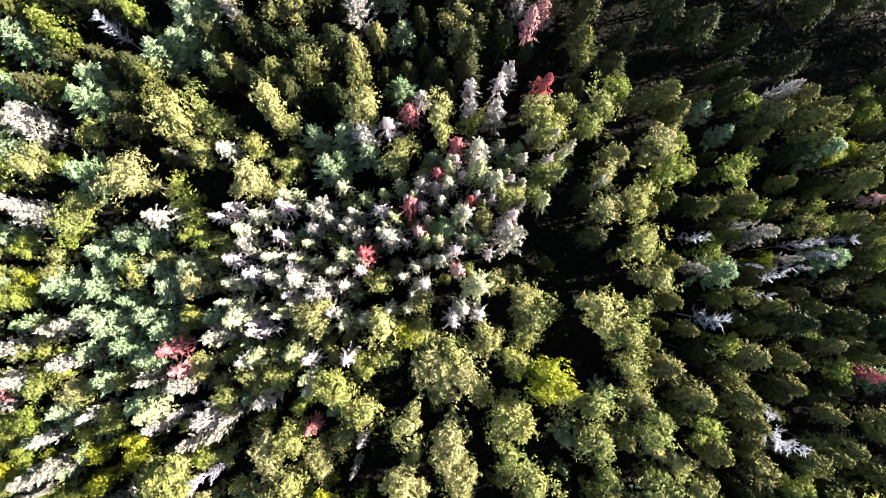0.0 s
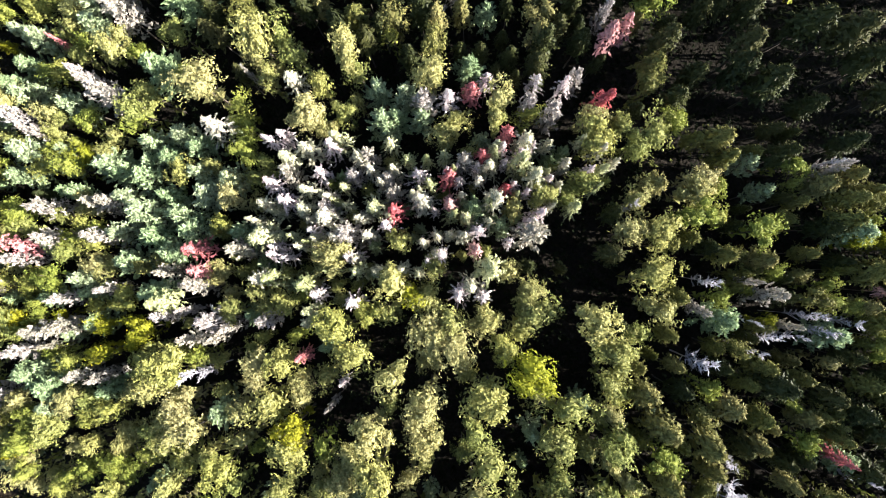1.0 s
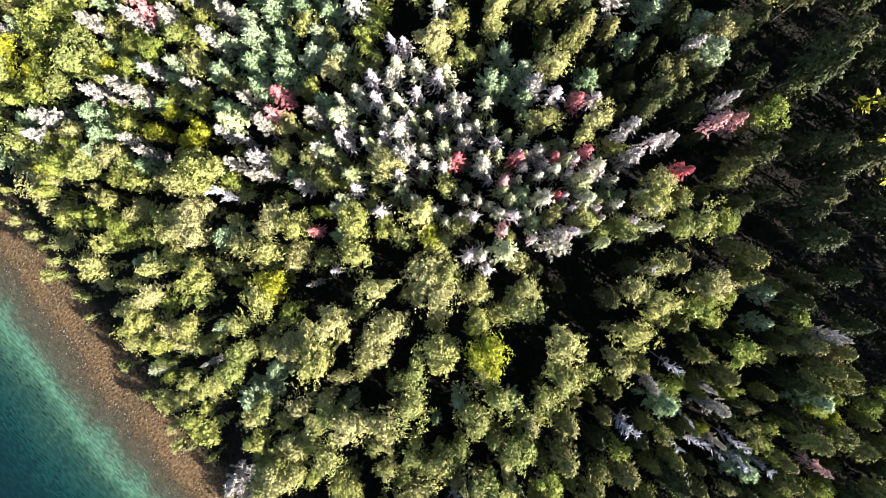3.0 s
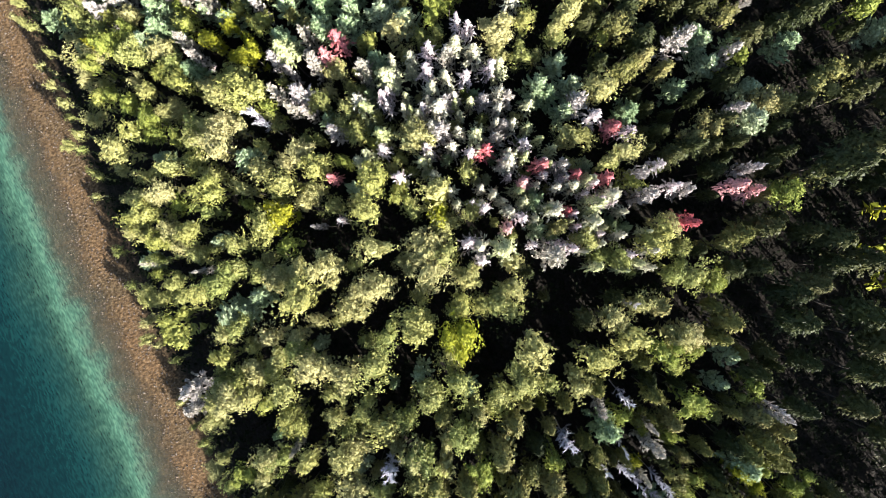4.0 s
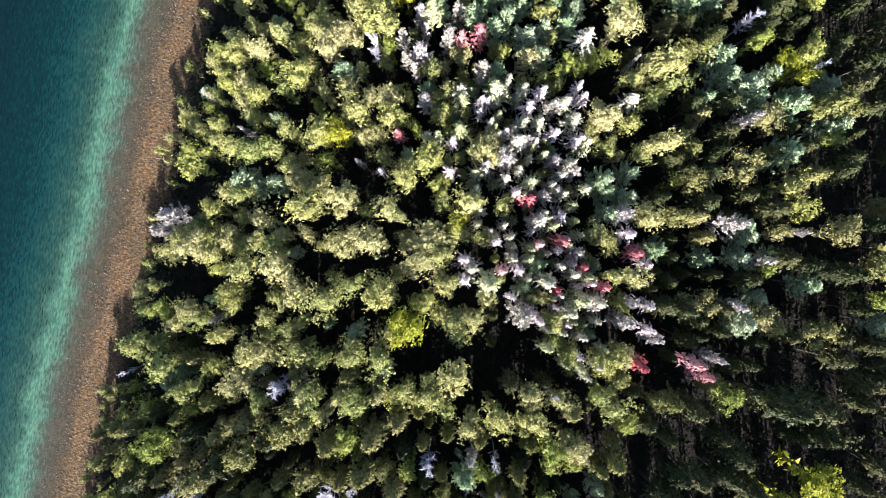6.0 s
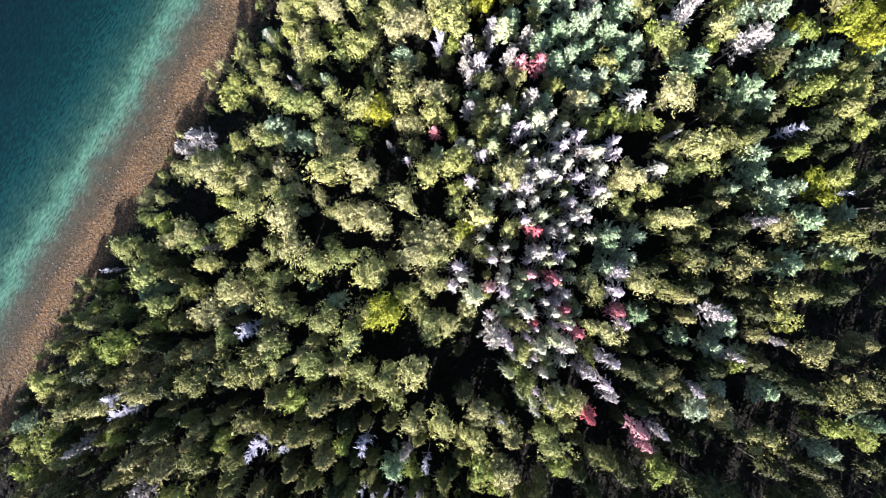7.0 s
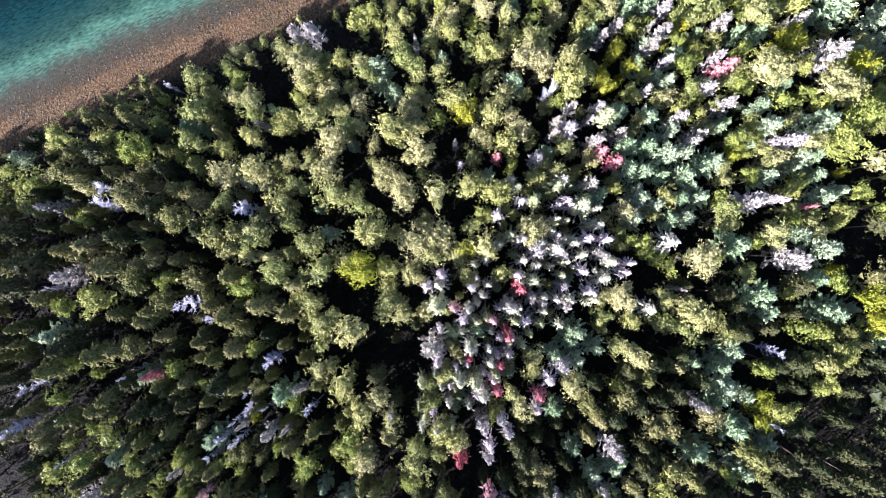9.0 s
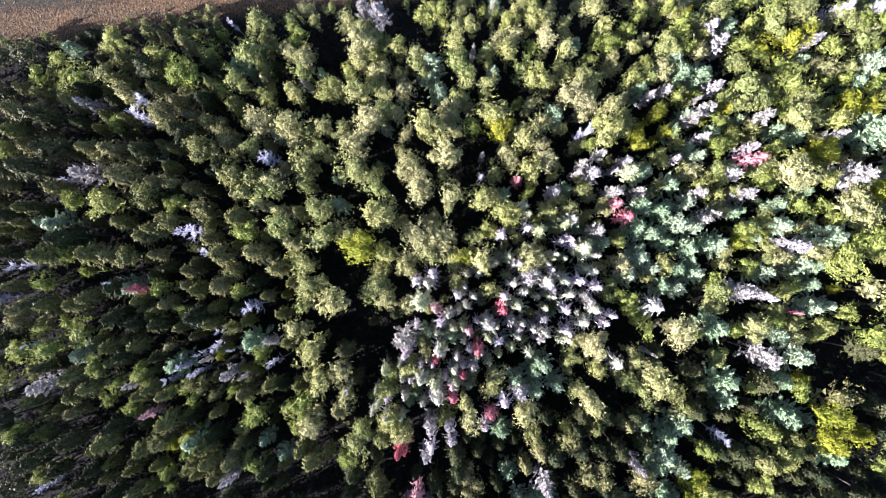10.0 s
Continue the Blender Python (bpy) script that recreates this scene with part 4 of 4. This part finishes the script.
pale_kind = tree_kind("bleached_conifer", [spire_crown(52, 20, 0.16, rng.uniform(2.4, 3.4), fat=0.7, inner=24, ragged=0.5) for _ in range(6)], LEAF_ASH, BARK, "small dying conifer bleached to pale grey", "conifer")
red_kind = tree_kind("red_conifer", [spire_crown(60, 18, 0.17, rng.uniform(2.6, 3.6), fat=0.65, inner=40, ragged=0.45) for _ in range(5)], LEAF_RED, BARK, "small dying conifer with rust-red needles", "conifer")
young_kind = tree_kind("young_conifer", [spire_crown(60, 18, 0.17, rng.uniform(2.4, 3.4), fat=0.65, inner=50, ragged=0.45) for _ in range(6)], LEAF_YOUNG, BARK, "slim young conifer with light green needles", "conifer")
bare_kind = tree_kind("dead_tree", [bare_limbs(30, 13) for _ in range(3)], DEADWOOD, DEADWOOD, "leafless dead tree with bleached white branches", "dead tree")


def fuller(spots, by):
    """The same spots with wider crowns."""
    return [(x, y, r * by) for x, y, r in spots]


tall = lambda r: min(18.5, 7.0 + 3.8 * r)
low = lambda r: min(17.0, 12.5 + 2.6 * r)


def free_spots(count, gap, inside, taken, room=0.0, back=6.0):
    """Scattered spots on land where inside(x, y), each clear of the crowns that stand already."""
    taken = np.array(taken)
    found = []
    for x, y in rng.uniform(-115, 115, (count, 2)):
        if not inside(x, y) or y < edge(x) + back:
            continue
        r = rng.uniform(*gap)
        if (np.hypot(taken[:, 0] - x, taken[:, 1] - y) > taken[:, 2] * 0.85 + r * 0.85 + room).all():
            found.append((x, y, r))
            taken = np.vstack([taken, (x, y, r)])
    return found


# slim young and dying conifers that fill the thicket in the middle
taken = TAN + OLIVE + DEEP + LIME + GOLD + GREYGREEN + PALE + RED + YOUNG + BARE
thicket = free_spots(30000, (0.6, 1.0), lambda x, y: ((x + 7) / 24) ** 2 + ((y - 3 - 0.5 * (x + 7)) / 9) ** 2 < 1, fuller(taken, 0.46))
YOUNG += thicket[0::4] + thicket[1::4]
GREYGREEN += thicket[2::8]
PALE += thicket[3::8]
OLIVE += thicket[6::8] + thicket[7::8]
# lower trees that close the canopy of the open western side
small = free_spots(40000, (1.1, 1.9), lambda x, y: -100 < x < -20 - 0.5 * max(y, -20) and y < 8, fuller(taken + thicket, 0.75), 0.0, 9.0)[:180]
LIME += small[0::4]
GREYGREEN += small[1::4]
# mixed trees at the north-western edge of the wood
corner = free_spots(40000, (1.3, 2.2), lambda x, y: -92 < x < -22 and 12 < y < 60 and math.hypot(x + 2, y + 8) < 96, fuller(taken + thicket + small, 0.85), 0.2, 9.0)[:56]
LIME += corner[0::9]
DEEP += corner[1::3] + corner[2::3]
OLIVE += corner[3::9] + corner[6::9]
# the low ragged trees along the top of the beach
fringe = free_spots(60000, (0.6, 1.0), lambda x, y: abs(x) < 78 and y < edge(x) + 6.0, fuller(taken, 0.8), 0.0, 2.4)[:45]
fringe_kind = tree_kind("beach_tree", varied(5, 130, 170), LEAF_OLIVE, BARK, "low ragged olive-green tree at the top of the beach", "tree")
plant(fringe_kind, fuller(fringe, 1.15), tall)
# and the close-set firs of the side towards the sun
close = free_spots(30000, (1.1, 2.0), lambda x, y: x > 22 and y < 24 and math.hypot(x + 2, y + 8) < 84, fuller(taken, 0.8), 0.0, 10.0)[:150]
DEEP += close[1::6]
LIME += close[2::9]
GREYGREEN += close[5::9]
BARE += close[8::45]
# unseen conifers added to keep the northern floor dark, their colour standing for shade
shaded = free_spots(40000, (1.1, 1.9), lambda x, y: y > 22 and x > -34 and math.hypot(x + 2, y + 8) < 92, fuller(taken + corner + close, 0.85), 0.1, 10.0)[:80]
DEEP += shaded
lower_kind = tree_kind("small_tree", varied(5, 130, 170), LEAF_OLIVE, BARK, "small ragged olive-green tree between taller ones", "tree")
plant(lower_kind, fuller(small[2::4] + small[3::4], 1.2), lambda r: 0.85 * tall(r / 1.2))
# tan and olive trees north and east take darker foliage, standing for backlight
firs = lambda spots, are: [p for p in spots if (p[1] > 22 or p[0] > 30) == are]
east = lambda spots: [p for p in spots if p[0] > 30 and p[1] <= 22]
north = lambda spots: [p for p in spots if p[1] > 22]
sunward = [p for p in GREYGREEN if p[0] > 22]
sunward = sunward[0::3] + sunward[1::3]
GREYGREEN = [p for p in GREYGREEN if p not in sunward]
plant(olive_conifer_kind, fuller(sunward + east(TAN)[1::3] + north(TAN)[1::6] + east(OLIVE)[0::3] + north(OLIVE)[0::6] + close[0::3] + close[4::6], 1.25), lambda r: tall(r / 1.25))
dull_kind = tree_kind("dull_olive_tree", varied(6), LEAF_SHADE_OLIVE, BARK, "broad tree among dark conifers, olive foliage dulled to stand for shade", "tree")
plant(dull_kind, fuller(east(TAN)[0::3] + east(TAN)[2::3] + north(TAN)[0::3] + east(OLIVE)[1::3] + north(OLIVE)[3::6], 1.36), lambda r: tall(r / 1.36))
# listed olive and tan trees recoloured dark green in place of shade
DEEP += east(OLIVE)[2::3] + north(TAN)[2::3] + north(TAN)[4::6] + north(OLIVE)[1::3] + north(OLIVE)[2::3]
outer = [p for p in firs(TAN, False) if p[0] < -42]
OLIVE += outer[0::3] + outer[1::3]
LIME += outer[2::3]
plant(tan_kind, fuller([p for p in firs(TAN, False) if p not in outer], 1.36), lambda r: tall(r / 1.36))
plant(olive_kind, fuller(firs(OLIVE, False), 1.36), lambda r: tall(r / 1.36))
# a third of the northern yellow-green trees darkened the same way
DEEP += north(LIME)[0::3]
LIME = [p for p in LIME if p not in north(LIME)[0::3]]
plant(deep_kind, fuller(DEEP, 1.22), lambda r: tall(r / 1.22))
plant(lime_kind, fuller(LIME, 1.36), lambda r: tall(r / 1.36))
plant(gold_kind, fuller(GOLD, 1.36), lambda r: tall(r / 1.36))
plant(grey_kind, fuller(GREYGREEN, 1.36), lambda r: tall(r / 1.36))
withered = [p for p in PALE if p[0] > 20][0::2]
PALE = [p for p in PALE if p not in withered]
BARE += fuller(withered, 0.85)
slim = [p for p in PALE if p[2] < 1.15 and math.hypot(p[0] + 7, p[1] - 3) < 27]
plant(pale_kind, fuller(slim, 1.6), lambda r: low(r / 1.6))
bushy_pale_kind = tree_kind("bleached_tree", [feathery_crown(56, 22) for _ in range(5)], LEAF_PALE, BARK, "broad dying tree bleached to pale grey", "tree")
plant(bushy_pale_kind, fuller([p for p in PALE if p not in slim], 1.2), lambda r: low(r / 1.2))
plant(red_kind, fuller(RED, 1.35), lambda r: low(r / 1.35))
plant(young_kind, fuller(YOUNG, 1.6), lambda r: low(r / 1.6))
plant(bare_kind, BARE, lambda r: 14.5)


# ---- the wood beyond, and the undergrowth ----
def stand(name, spots, crowns, height, leaf, label):
    """Many trees joined into one, with their trunks."""
    pieces = []
    for x, y, r in spots:
        v, f = crowns[rng.integers(len(crowns))]
        a, h = rng.uniform(0, 6.28), height(r) * rng.uniform(0.85, 1.1) * shore(x, y) / 6
        c, s = math.cos(a) * r, math.sin(a) * r
        z = ground_height(x, y)
        pieces.append((np.column_stack([v[:, 0] * c - v[:, 1] * s + x, v[:, 0] * s + v[:, 1] * c + y, v[:, 2] * h + z]), f))
    tagged(new(name, mesh_of(name, *joined(pieces), leaf)), label, "trees", kind="stuff")


taken = TAN + OLIVE + DEEP + LIME + GOLD + GREYGREEN + PALE + RED + YOUNG + BARE
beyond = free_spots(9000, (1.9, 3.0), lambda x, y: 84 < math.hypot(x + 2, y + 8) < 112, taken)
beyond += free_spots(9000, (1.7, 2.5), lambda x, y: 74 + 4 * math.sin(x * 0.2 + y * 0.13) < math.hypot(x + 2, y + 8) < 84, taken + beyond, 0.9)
thin = [joined([round_crown(100, 0.18, per=6, inner=60, skirt=20), trunk_of(limbs=0)]) for _ in range(5)]
stand("surrounding_woods", [s for s in beyond if s[0] < 0 and s[1] < 20], thin, tall, LEAF_OLIVE, "olive-green rounded trees of the surrounding woods")
# north and east of the ring: shade put into the leaf colour
stand("surrounding_woods", [s for s in beyond if s[0] >= 0 or s[1] >= 20], thin, lambda r: 0.8 * tall(r), LEAF_SHADE_GREEN, "rounded trees of the surrounding woods, green darkened to stand for shade")
# unseen saplings added to cover the floor, shade put into their colour
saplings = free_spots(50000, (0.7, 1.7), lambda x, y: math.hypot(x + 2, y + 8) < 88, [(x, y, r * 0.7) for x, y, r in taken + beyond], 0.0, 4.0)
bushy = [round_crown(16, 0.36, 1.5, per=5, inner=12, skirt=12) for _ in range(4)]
stand("saplings", saplings, bushy, lambda r: 3.0 + 3.0 * r, LEAF_SHRUB_SHADE, "low saplings added between the taller trees, coloured near-black for shade")


def ground_cover(count):
    """Added ferns and low leaves over the forest floor, near-black to stand for shade."""
    x, y = rng.uniform(-95, 95, count), rng.uniform(-100, 90, count)
    keep = y > edge(x) + 2.0
    x, y = x[keep], y[keep]
    n = len(x)
    centres = np.column_stack([x, y, 0.25 + 0.35 * np.sin(x * 0.09 + 0.4) * np.cos(y * 0.075) + 0.2 * np.sin(x * 0.23 + y * 0.17) + rng.uniform(0, 0.5, n)])
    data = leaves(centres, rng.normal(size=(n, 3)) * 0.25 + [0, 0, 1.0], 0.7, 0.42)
    tagged(new("ground_cover", mesh_of("ground_cover", *data, LEAF_SHRUB_SHADE)), "ferns and low leaves added over the forest floor, near-black for shade", "undergrowth", kind="stuff")


ground_cover(30000)
